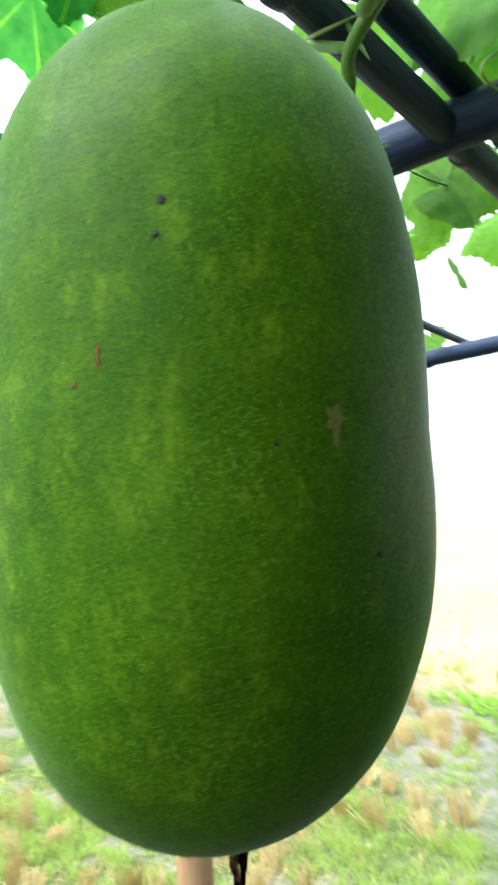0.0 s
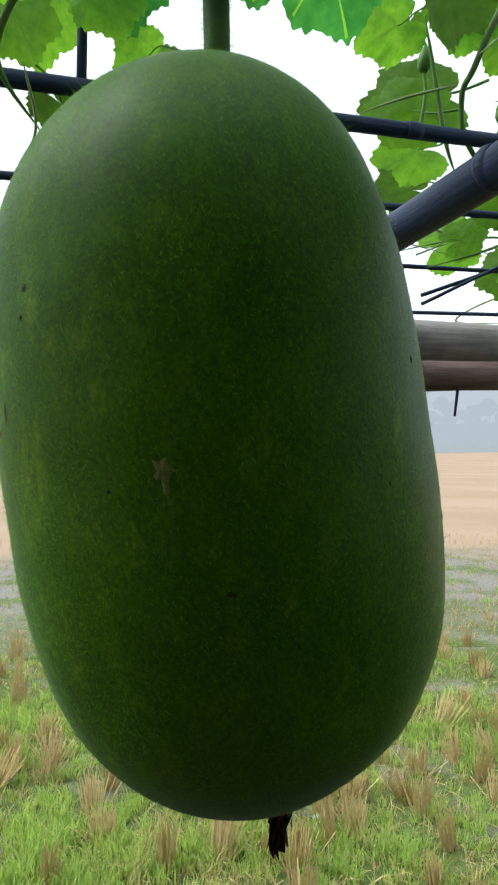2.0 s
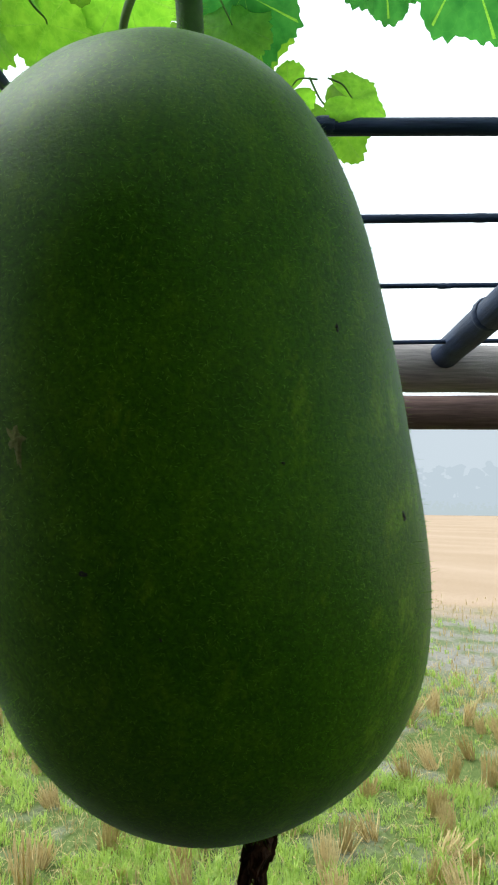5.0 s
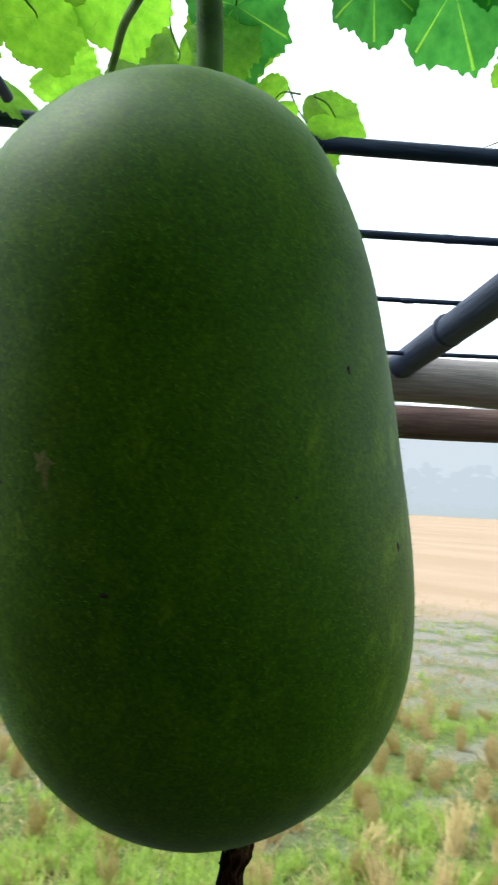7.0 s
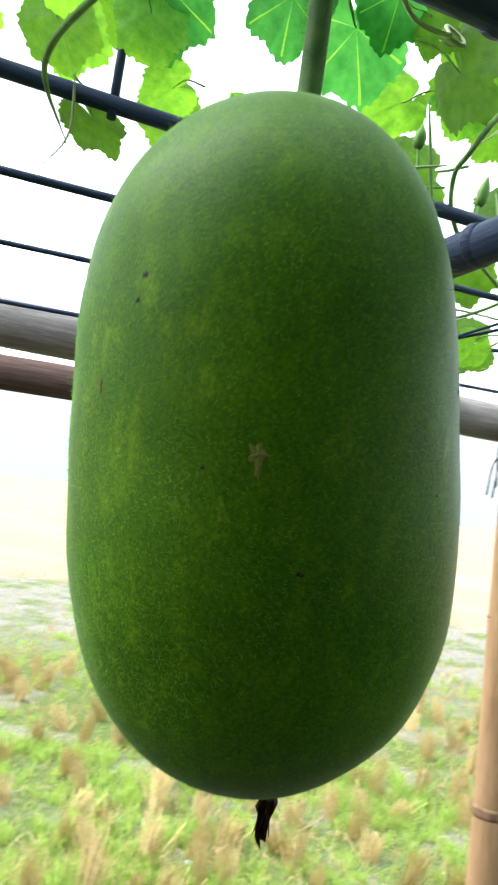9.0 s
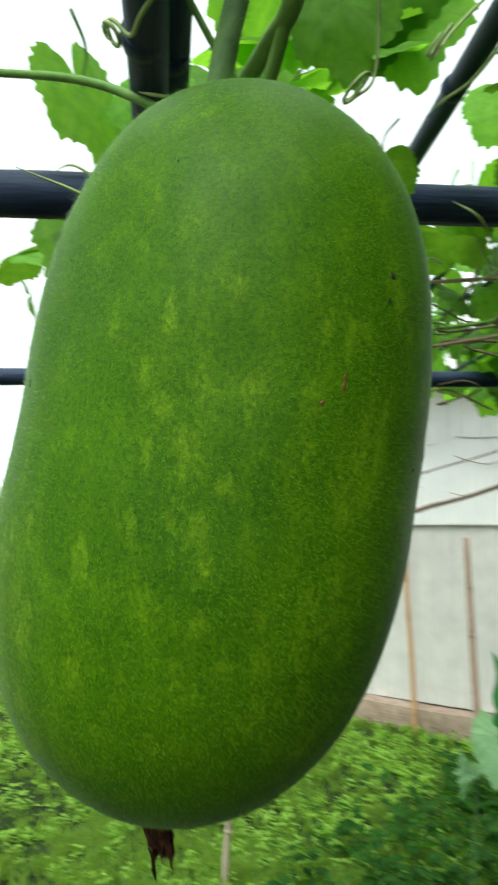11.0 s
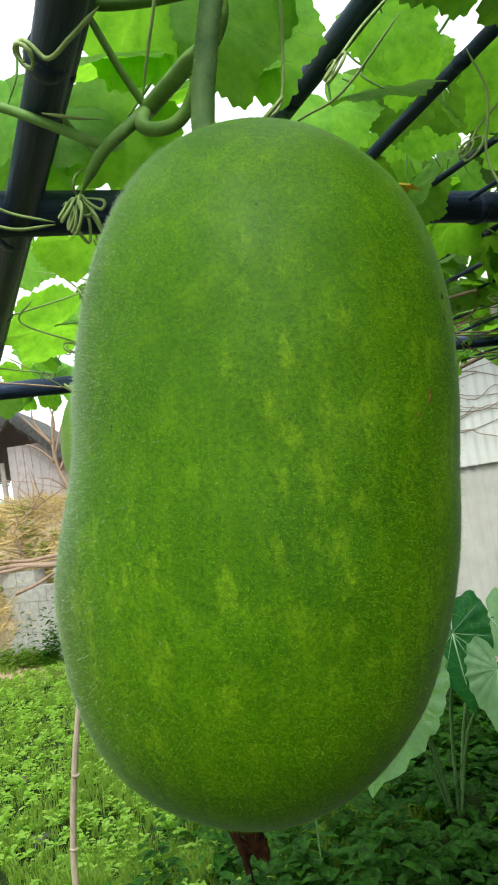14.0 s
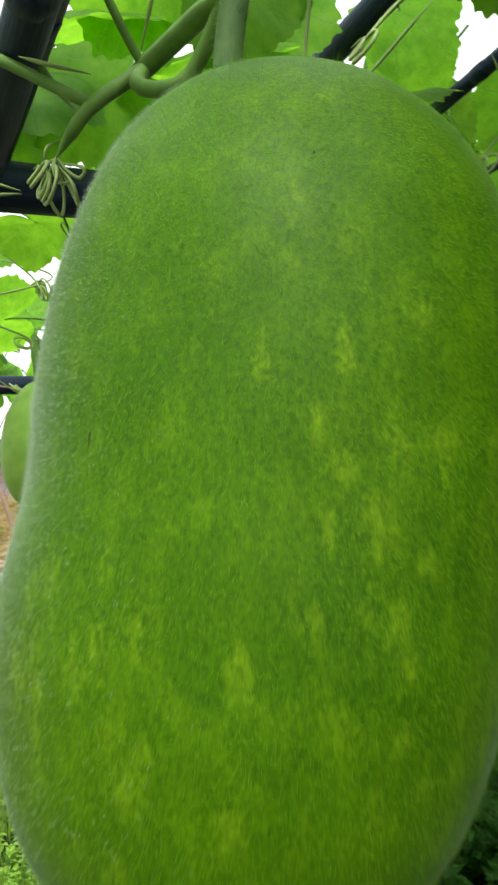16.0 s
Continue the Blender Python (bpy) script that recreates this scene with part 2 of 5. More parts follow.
TINHI = plain("skylit_tin", (0.74, 0.76, 0.78), (0.84, 0.85, 0.87), 4, 0.35, 0.2, 0.2)
SHADEBOARD = wood("shade_wall_dark", (0.012, 0.010, 0.009), (0.035, 0.030, 0.026), 0.85, (14, 14, 1))
CLAY = plain("clay_plinth", (0.24, 0.17, 0.13), (0.40, 0.31, 0.25), 9, 0.95, 0, 0.7, 0.02)
BLOCK = plain("concrete_block", (0.27, 0.27, 0.27), (0.44, 0.43, 0.42), 12, 0.9, 0, 0.6, 0.01)
LILAC = wood("grey_lilac_boards", (0.30, 0.27, 0.30), (0.48, 0.44, 0.47), 0.85, (14, 14, 1))
THATCH = plain("old_thatch", (0.055, 0.055, 0.06), (0.13, 0.13, 0.135), 25, 0.95, 0, 0.9, 0.03)
CLOTH = plain("beige_netting", (0.37, 0.28, 0.22), (0.53, 0.42, 0.35), 25, 0.9, 0, 0.8, 0.02)
MUDDYNET = plain("muddy_netting", (0.10, 0.08, 0.065), (0.34, 0.27, 0.22), 14, 0.95, 0, 0.9, 0.03)
BRANCH = wood("dry_branch", (0.10, 0.07, 0.055), (0.25, 0.19, 0.15), 0.8)
SHRUB = wood("pinkish_twig", (0.24, 0.16, 0.12), (0.42, 0.31, 0.25), 0.8)
PAPER = plain("white_scrap", (0.62, 0.61, 0.60), (0.78, 0.77, 0.76), 40, 0.8)
REDCLOTH = plain("faded_red_rag", (0.17, 0.065, 0.055), (0.27, 0.12, 0.10), 40, 0.9)
YELLOW = plain("gourd_flower", (0.62, 0.36, 0.03), (0.80, 0.52, 0.06), 60, 0.7)

# ---- building helpers ----


def done(bm, name):
    me = bpy.data.meshes.new(name)
    bm.to_mesh(me)
    bm.free()
    return me


def part(name, bm, material, parent=None, label=""):
    me = done(bm, name) if isinstance(bm, bmesh.types.BMesh) else bm
    if not me.materials:
        me.materials.append(material)
    ob = new(name, me)
    ob.parent = parent
    return tagged(ob, label)


def smooth(me):
    me.polygons.foreach_set("use_smooth", [True] * len(me.polygons))
    return me


def thing(name, at, label, category, group="", kind=""):
    ob = new(name)
    ob.location = at
    ob.empty_display_size = 0.05
    return tagged(ob, label, category, group, kind)


def tube(bm, pts, radii, seg=8, caps=True):
    """A round tube along points, with one radius a point."""
    pts = [Vector(p) for p in pts]
    if not hasattr(radii, "__len__"):
        radii = [radii] * len(pts)
    side, rings = None, []
    for i, p in enumerate(pts):
        d = (pts[min(i + 1, len(pts) - 1)] - pts[max(i - 1, 0)]).normalized()
        if side is None:
            side = d.orthogonal().normalized()
        side = (side - d * side.dot(d)).normalized()
        up = d.cross(side)
        rings.append([bm.verts.new(p + (side * math.cos(a) + up * math.sin(a)) * radii[i])
                      for a in (2 * math.pi * k / seg for k in range(seg))])
    for a, b in zip(rings, rings[1:]):
        for k in range(seg):
            f = bm.faces.new((a[k], a[(k + 1) % seg], b[(k + 1) % seg], b[k]))
            f.smooth = True
    if caps:
        bm.faces.new(rings[0][::-1])
        bm.faces.new(rings[-1])
    return bm


def spline(pts, n=6):
    """A smooth line through the points."""
    p = [Vector(q) for q in pts]
    p = [p[0] * 2 - p[1]] + p + [p[-1] * 2 - p[-2]]
    out = []
    for i in range(1, len(p) - 2):
        for k in range(n):
            t = k / n
            a, b, c, d = p[i - 1], p[i], p[i + 1], p[i + 2]
            out.append(0.5 * (2 * b + (c - a) * t + (2 * a - 5 * b + 4 * c - d) * t * t + (3 * b - a - 3 * c + d) * t ** 3))
    out.append(p[-2])
    return out


def box(bm, lo, hi):
    v = [bm.verts.new((x, y, z)) for x in (lo[0], hi[0]) for y in (lo[1], hi[1]) for z in (lo[2], hi[2])]
    for q in ((0, 1, 3, 2), (4, 6, 7, 5), (0, 4, 5, 1), (2, 3, 7, 6), (0, 2, 6, 4), (1, 5, 7, 3)):
        bm.faces.new([v[i] for i in q])
    return bm


def tr(a, b, z):
    """A place in the trellis: a along the rods, b across them towards the field."""
    return Vector((0.682 * a - 0.731 * b, 0.731 * a + 0.682 * b, z))


rnd = random.Random(7)

# ---- ground and distance ----
bm = bmesh.new()
rings = [0.0, 1.5, 3, 4.5, 6, 8, 10, 13, 17, 22, 30, 45, 70, 120, 250, 600, 1500]
prev = None
for i, r in enumerate(rings):
    if i == 0:
        prev = [bm.verts.new((0, 0, 0))]
        continue
    cur = []
    for k in range(64):
        a = 2 * math.pi * k / 64
        p = Vector((r * math.cos(a), r * math.sin(a), 0))
        if 1 < r < 40:
            p.z = 0.05 * (noise.noise(p * 0.6) + 0.6 * noise.noise(p * 1.9))
        cur.append(bm.verts.new(p))
    for k in range(64):
        if len(prev) == 1:
            bm.faces.new((prev[0], cur[k], cur[(k + 1) % 64]))
        else:
            bm.faces.new((prev[k], cur[k], cur[(k + 1) % 64], prev[(k + 1) % 64]))
    prev = cur
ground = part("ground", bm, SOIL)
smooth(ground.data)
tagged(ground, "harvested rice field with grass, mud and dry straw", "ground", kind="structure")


def tree_line(name, dist, a0, a1, low, high, material, seed, label):
    """A far row of trees, as an uneven flat outline with gaps; its mist is only the material's pale glow."""
    bm = bmesh.new()
    rr = random.Random(seed)
    a = a0
    while a < a1:
        w = rr.uniform(1.2, 3.6) / dist * 57.3
        h = rr.uniform(low, high)
        c = Vector((-math.sin(radians(a)), math.cos(radians(a)), 0)) * dist
        s = Vector((math.cos(radians(a)), math.sin(radians(a)), 0))
        tube(bm, [c, c + Vector((0, 0, h * 0.7))], [0.22, 0.10], 5)
        for k in range(rr.randint(9, 16)):
            q = c + s * rr.gauss(0, 1.5) + Vector((0, 0, h * rr.uniform(0.25, 1.0)))
            rad = rr.uniform(0.5, 1.5) * h / 9
            ring = [bm.verts.new(q + (s * math.cos(t) + Vector((0, 0, 1)) * math.sin(t) * 0.75) * rad * rr.uniform(0.6, 1.15))
                    for t in (2 * math.pi * j / 11 for j in range(11))]
            bm.faces.new(ring)
        a += w * rr.uniform(0.12, 0.36)
    k = a0
    while k < a1:
        q = [Vector((-math.sin(radians(k + d)), math.cos(radians(k + d)), 0)) * (dist + 1) for d in (0, 0.5)]
        h = low * (0.80 + 0.25 * noise.noise(Vector((k * 1.7, seed, 0)))), low * (0.80 + 0.25 * noise.noise(Vector((k * 1.7 + 0.85, seed, 0))))
        bm.faces.new([bm.verts.new(p) for p in (q[0], q[1], q[1] + Vector((0, 0, h[1])), q[0] + Vector((0, 0, h[0])))])
        k += 0.5
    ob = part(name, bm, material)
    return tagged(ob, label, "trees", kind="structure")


# Mist painted in: each row glows evenly in a pale haze colour.
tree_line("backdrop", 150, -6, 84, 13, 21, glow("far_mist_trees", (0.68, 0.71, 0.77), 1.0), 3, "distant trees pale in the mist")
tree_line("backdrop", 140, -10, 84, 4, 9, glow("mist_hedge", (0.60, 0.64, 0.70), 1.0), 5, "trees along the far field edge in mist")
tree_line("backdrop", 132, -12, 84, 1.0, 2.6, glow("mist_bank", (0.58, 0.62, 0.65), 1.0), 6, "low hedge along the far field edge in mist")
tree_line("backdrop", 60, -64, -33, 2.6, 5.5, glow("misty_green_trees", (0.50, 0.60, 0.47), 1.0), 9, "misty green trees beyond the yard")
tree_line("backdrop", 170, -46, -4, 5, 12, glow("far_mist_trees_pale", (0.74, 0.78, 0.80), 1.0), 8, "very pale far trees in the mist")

# ---- trellis ----


def pole(name, p0, p1, r0, r1, material, label, group="trellis poles", bend=0.004, nodes=0.0, seed=1, category="pole"):
    """A slightly crooked pole; nodes: spacing of bamboo joints, in metres."""
    rr = random.Random(seed)
    p0, p1 = Vector(p0), Vector(p1)
    d = p1 - p0
    ln = d.length
    quat = d.to_track_quat("X", "Z")
    ob = thing(name, p0, label, category, group)
    ob.rotation_euler = quat.to_euler()
    n = max(6, int(ln / 0.08))
    pts, rad = [], []
    for i in range(n + 1):
        t = i / n
        w = noise.noise(Vector((t * ln * 1.3, seed * 7.1, 0))), noise.noise(Vector((t * ln * 1.3, seed * 3.3, 5)))
        e = math.sin(math.pi * t) * 0.6 + 0.4
        pts.append((t * ln, w[0] * bend * e, w[1] * bend * e))
        rad.append((r0 + (r1 - r0) * t) * (1 + 0.06 * noise.noise(Vector((t * ln * 9, seed, 2)))))
    part("shaft", tube(bmesh.new(), pts, rad, 14), material, ob)
    if nodes:
        x = nodes * rr.uniform(0.3, 0.8)
        while x < ln - 0.02:
            r = r0 + (r1 - r0) * x / ln
            part("joint", tube(bmesh.new(), [(x - 0.008, 0, 0), (x - 0.003, 0, 0), (x + 0.002, 0, 0), (x + 0.009, 0, 0)],
                               [r * 1.01, r * 1.10, r * 1.09, r * 1.0], 14), material, ob)
            x += nodes * rr.uniform(0.85, 1.15)
    return ob


ROD = "thin dark bamboo rod lying across the trellis"
for i, (b, z, db, dz, r) in enumerate(((0.373, 2.074, 0.012, -0.0167, 0.0088), (0.544, 2.0485, 0.0036, -0.0061, 0.0054), (0.682, 2.008, 0.0, -0.0017, 0.0036), (0.846, 1.966, -0.003, 0.009, 0.0036))):
    pole("trellis_rod", tr(-1.6, b - 1.6 * db, z - 1.6 * dz), tr(1.42, b + 1.42 * db, z + 1.42 * dz), r, r * 0.9, DARKPOLE, ROD, "trellis rods", 0.004, 0.22, 11 + i, "rod")
pole("trellis_pole", tr(-0.9, 0.078, 2.095), tr(1.36, -0.010, 1.975), 0.0155, 0.0140, DARKPOLE, "dark bamboo pole of a pair above the gourd", bend=0.004, nodes=0.3, seed=21)
pole("trellis_pole", tr(-0.9, 0.060, 2.128), tr(1.30, -0.026, 2.008), 0.0140, 0.0125, DARKPOLE, "dark bamboo pole of a pair above the gourd", bend=0.004, nodes=0.3, seed=22)
pole("trellis_pole", tr(-0.5, -0.196, 2.120), tr(1.36, -0.358, 2.183), 0.0125, 0.0115, DARKPOLE, "dark bamboo pole under the leaves", bend=0.004, nodes=0.28, seed=23)
for i in range(17):
    b, z, r = -0.47 - 0.105 * i, 2.085 - 0.004 * i, (0.0046, 0.0036, 0.0052)[i % 3]
    pole("trellis_rod", tr(-0.4, b + 0.03 * math.sin(i * 2.1), z), tr(1.42, b - 0.02 * math.cos(i), z - 0.01), r, r * 0.8, DARKPOLE, ROD, "trellis rods", 0.012, 0.25, 31 + i, "rod")
pole("trellis_rod", tr(-0.4, -0.319, 2.126), tr(1.42, -0.470, 2.075), 0.0074, 0.0064, DARKPOLE, ROD, "trellis rods", 0.006, 0.25, 30, "rod")
pole("cross_pole", tr(0.282, 0.935, 1.962), tr(0.62, -2.3, 2.205), 0.0225, 0.0195, DARKPOLE, "thick dark pole carrying the trellis rods", bend=0.006, nodes=0.45, seed=41)
pole("upright_stick", (-0.295, 0.230, 2.060), (-0.286, 0.236, 2.40), 0.0046, 0.0038, DARKPOLE, "thin dark stick standing on a trellis rod among the leaves", "trellis sticks", 0.004, 0, 46, "stick")
pole("tie_stick", (-0.198, 1.089, 1.866), (-0.206, 1.083, 1.796), 0.0032, 0.0022, DARKPOLE, "short dark stick hanging below the edge pole", "trellis sticks", 0.002, 0, 47, "stick")
pole("thin_stick", (-0.160, 0.765, 1.957), (0.086, 0.915, 2.054), 0.0028, 0.0022, DARKPOLE, "thin dark stick lying askew across the rods", "trellis sticks", 0.006, 0, 48, "stick")
pole("thin_stick", (-0.150, 0.737, 1.938), (0.089, 0.862, 2.058), 0.0024, 0.0018, DARKPOLE, "thin dark stick lying askew across the rods", "trellis sticks", 0.006, 0, 49, "stick")
pole("cross_pole", tr(-0.17, 0.24, 2.03), tr(-0.20, 0.02, 2.06), 0.0045, 0.004, DARKPOLE, "thin dark stick tied across the rods", bend=0.003, seed=43)
pole("cross_pole", tr(1.22, 1.02, 1.985), tr(1.20, -2.3, 2.077), 0.017, 0.018, DARKPOLE, "dark end pole carrying the trellis rods", bend=0.008, nodes=0.4, seed=44)
pole("edge_pole", tr(-1.7, 0.949, 1.990), tr(1.36, 0.961, 1.924), 0.041, 0.039, GREYPOLE, "thick grey bamboo edge pole of the trellis", bend=0.004, nodes=0.42, seed=51)
pole("edge_pole", tr(0.762, 0.900, 1.871), tr(-1.7, 0.901, 1.875), 0.027, 0.029, REDPOLE, "reddish brown pole tied below the edge pole", bend=0.010, seed=52)

post = thing("bamboo_post", (0.0, 1.363, 0), "tan bamboo post with dark joints holding the trellis", "post", "trellis posts")
lv = [i * 0.0955 for i in range(21)]
part("shaft", tube(bmesh.new(), [(-0.012 * (h / 1.9 - 0.6), 0.004 * math.sin(h * 3), h) for h in lv],
                   [0.040 - 0.004 * h / 1.9 + 0.0008 * math.sin(h * 9) for h in lv], 20), BAMBOO, post)
for h in (0.37, 0.755, 1.139, 1.521):
    r = 0.040 - 0.004 * h / 1.9
    x = -0.012 * (h / 1.9 - 0.6)
    part("joint", tube(bmesh.new(), [(x, 0, h - 0.012), (x, 0, h - 0.004), (x, 0, h), (x, 0, h + 0.005), (x, 0, h + 0.013)],
                       [r * 1.0, r * 1.08, r * 1.02, r * 1.10, r * 1.0], 20), NODE, post, "darker ring-shaped joint")
for k in range(7):
    h = 1.842 + 0.011 * k + 0.004 * rnd.random()
    ring = [(math.cos(a) * 0.0405 - 0.004, math.sin(a) * 0.0405, h + 0.008 * math.sin(a * (1 + k % 2) + k)) for a in (2 * math.pi * j / 20 for j in range(21))]
    part("wire_lashing", tube(bmesh.new(), ring, 0.0022, 5), WIRE, post, "wire wound round the post top")
for k in range(5):
    a0 = rnd.uniform(0, 6)
    pts = [(0.04 * math.cos(a0), 0.04 * math.sin(a0), 1.87), (0.058 * math.cos(a0 + 0.3), 0.058 * math.sin(a0 + 0.3), 1.86 + rnd.uniform(-0.02, 0.03)),
           (0.066 * math.cos(a0 + 0.1), 0.066 * math.sin(a0 + 0.1), 1.80 - 0.05 * rnd.random())]
    part("wire_end", tube(bmesh.new(), spline(pts, 5), 0.0018, 5), WIRE, post)

# ---- the gourd ----
TOP, BOT = 1.9123, 1.5842


def gourd_ring(z):
    """Centre and radius of the gourd at a height."""
    u = (z - (TOP + BOT) / 2) / ((TOP - BOT) / 2)
    u = max(-1.0, min(1.0, u))
    cx = -0.0015 - 0.0013 * u - 0.0009 * u * u + 0.0044 * u ** 3
    cy = -0.0003 - 0.0321 * u + 0.0058 * u * u + 0.0188 * u ** 3
    r = math.sqrt(max(0.0, 1 - abs(u) ** 2.6451)) * (0.0920 - 0.0073 * u + 0.0109 * u * u + 0.0022 * u ** 3 - 0.0057 * u ** 4)
    return cx, cy, r


def gourd_point(z, th, out=0.0):
    cx, cy, r = gourd_ring(z)
    r = r * (1 - 0.0378 * math.cos(2 * th) + 0.0217 * math.sin(2 * th))
    p = Vector((cx + r * math.cos(th), cy + r * math.sin(th), z))
    k = noise.noise(p * 28) * 0.0009 + noise.noise(p * 9) * 0.0012
    turn = (th - radians(113) + math.pi) % (2 * math.pi) - math.pi
    k += math.exp(-(turn / 0.62) ** 2) * (0.0027 * math.exp(-((z - 1.708) / 0.030) ** 2) - 0.0030 * math.exp(-((z - 1.764) / 0.024) ** 2))
    return p + Vector((math.cos(th), math.sin(th), 0)) * (k + out)


def gourd_normal(z, th):
    e = 0.002
    a = gourd_point(z, th + 0.02) - gourd_point(z, th - 0.02)
    b = gourd_point(min(z + e, TOP - 1e-4), th) - gourd_point(max(z - e, BOT + 1e-4), th)
    return a.cross(b).normalized()


gourd = thing("ash_gourd", (0, 0, 0), "large green ash gourd with fine pale hairs hanging from its vine", "gourd", "gourds")
bm = bmesh.new()
rows_ = []
NZ, NT = 170, 230
for i in range(1, NZ):
    z = (TOP + BOT) / 2 - math.cos(math.pi * i / NZ) * (TOP - BOT) / 2
    rows_.append([bm.verts.new(gourd_point(z, 2 * math.pi * k / NT)) for k in range(NT)])
lo_, hi_ = bm.verts.new(gourd_point(BOT, 0)), bm.verts.new(gourd_point(TOP, 0))
for a, b in zip(rows_, rows_[1:]):
    for k in range(NT):
        bm.faces.new((a[k], a[(k + 1) % NT], b[(k + 1) % NT], b[k]))
for k in range(NT):
    bm.faces.new((lo_, rows_[0][(k + 1) % NT], rows_[0][k]))
    bm.faces.new((hi_, rows_[-1][k], rows_[-1][(k + 1) % NT]))
body = part("body", bm, SKIN, gourd, "green speckled gourd skin")
smooth(body.data)

# pale star-shaped spots in the skin: height and turn of each, then a scatter over the side towards the field
rs = random.Random(17)
SPOTS = [(1.795, -138), (1.794, -120), (1.783, -152), (1.782, -166), (1.766, -156), (1.76, -142), (1.753, -151), (1.739, -153), (1.738, -144),
         (1.733, 167), (1.717, -145), (1.729, 154), (1.712, -154), (1.703, -165), (1.693, -155), (1.685, -148), (1.678, -136), (1.66, -165), (1.661, -152),
         (1.671, 175), (1.67, 152), (1.64, -160), (1.644, 169), (1.712, 149), (1.7, 163), (1.829, -162), (1.818, -151), (1.868, -150), (1.654, 162), (1.638, -144), (1.742, -130)]
SPOTS += [(rs.uniform(1.63, 1.735), rs.uniform(140, 178)) for _ in range(20)] + [(rs.uniform(1.62, 1.80), rs.gauss(-102, 13)) for _ in range(34)] + [(rs.uniform(1.62, 1.86), rs.uniform(-90, 130)) for _ in range(34)]
SPOTS += [(rs.uniform(1.60, 1.76), rs.gauss(18, 14)) for _ in range(26)] + [(rs.uniform(1.62, 1.80), rs.gauss(-122, 10)) for _ in range(22)]
pale = np.zeros(len(body.data.vertices), dtype=np.float32)
xyz = np.zeros(len(pale) * 3, dtype=np.float32)
body.data.vertices.foreach_get("co", xyz)
xyz = xyz.reshape(-1, 3)
for i, (z, th) in enumerate(SPOTS):
    strong = (0.36 if i in (0, 2, 4, 6, 8, 13, 16, 17, 19, 24) else 0.24) if i < 31 else (rs.uniform(0.20, 0.38) if i < 85 else (rs.uniform(0.10, 0.28) if i < 119 else (rs.uniform(0.34, 0.50) if i < 145 else rs.uniform(0.24, 0.36))))
    c = np.array(gourd_point(z, radians(th)))
    w, h = rs.uniform(0.0030, 0.0056), rs.uniform(0.0060, 0.0120)
    d = xyz - c
    q = (d[:, 0] ** 2 + d[:, 1] ** 2) / w ** 2 + (d[:, 2] / h) ** 2
    pale = np.maximum(pale, strong * np.exp(-q))
body.data.attributes.new("pale", "FLOAT", "POINT").data.foreach_set("value", pale.astype(np.float32))

# fine hairs
rh = random.Random(5)
hv, hf = [], []
for i in range(115000):
    z = (TOP + BOT) / 2 + rh.uniform(-0.995, 0.995) * (TOP - BOT) / 2
    th = rh.uniform(0, 2 * math.pi)
    # thinned off the yard side: how light picks out hairs is put into density
    if math.cos(th - radians(-148)) < 0.45 and rh.random() < 0.72:
        continue
    p, nn = gourd_point(z, th), gourd_normal(z, th)
    t = nn.cross(Vector((rh.gauss(0, 1), rh.gauss(0, 1), rh.gauss(0, 1) - 0.6))).normalized()
    if rh.random() < 0.05:
        d = (nn + t * 0.45).normalized() * rh.uniform(0.0030, 0.0056)
    else:
        d = (nn * rh.uniform(0.12, 0.6) + t * 0.9 + Vector((0, 0, -0.15))).normalized() * rh.uniform(0.0008, 0.0021)
    w = nn.cross(d).normalized() * (0.00006 if d.length > 0.0025 else 0.00010)
    k = len(hv)
    hv += [p - w, p + w, p + d]
    hf.append((k, k + 1, k + 2))
me = bpy.data.meshes.new("fuzz")
me.from_pydata([tuple(v) for v in hv], [], hf)
fuzz = part("fuzz", me, HAIR, gourd, "short pale hairs all over the skin")
tagged(fuzz, kind="stuff")

# extra whitish hairs standing off the field-side flank, added to imitate its sky-lit rim
hv, hf = [], []
for i in range(300000):
    z = (TOP + BOT) / 2 + rh.uniform(-0.97, 0.995) * (TOP - BOT) / 2
    th = rh.uniform(0, 2 * math.pi)
    thick = 0.85 * math.exp(-((math.degrees(th) - 112) / 40) ** 2)
    if rh.random() > thick * min(1.0, 1.0 * (z - BOT - 0.03) / 0.20):
        continue
    p, nn = gourd_point(z, th), gourd_normal(z, th)
    d = (nn + Vector((rh.gauss(0, 0.35), rh.gauss(0, 0.35), rh.gauss(-0.1, 0.35)))).normalized() * rh.uniform(0.0010, 0.0026)
    w = nn.cross(Vector((rh.gauss(0, 1), rh.gauss(0, 1), rh.gauss(0, 1)))).normalized() * 0.00004
    k = len(hv)
    hv += [p - w, p + w, p + d]
    hf.append((k, k + 1, k + 2))
me = bpy.data.meshes.new("down")
me.from_pydata([tuple(v) for v in hv], [], hf)
tagged(part("down", me, RIMHAIR, gourd, "extra whitish hairs imitating a sky-lit rim"), kind="stuff")


def blemish(x, y, z, w, h, material, label, seed=1, star=0.0):
    """A small raised mark on the skin at the place nearest to x, y, z."""
    cx, cy, _ = gourd_ring(z)
    th = math.atan2(y - cy, x - cx)
    rr = random.Random(seed)
    bm = bmesh.new()
    n = 16
    c = bm.verts.new(gourd_point(z, th, 0.0005))
    _, _, rad = gourd_ring(z)
    ring = []
    for k in range(n):
        a = 2 * math.pi * k / n
        s = 1 + (star * math.cos(5 * a) if star else 0) + rr.uniform(-0.25, 0.25)
        ring.append(bm.verts.new(gourd_point(z + 0.5 * h * s * math.sin(a), th + 0.5 * w * s * math.cos(a) / rad, 0.0001)))
    for k in range(n):
        bm.faces.new((c, ring[k], ring[(k + 1) % n]))
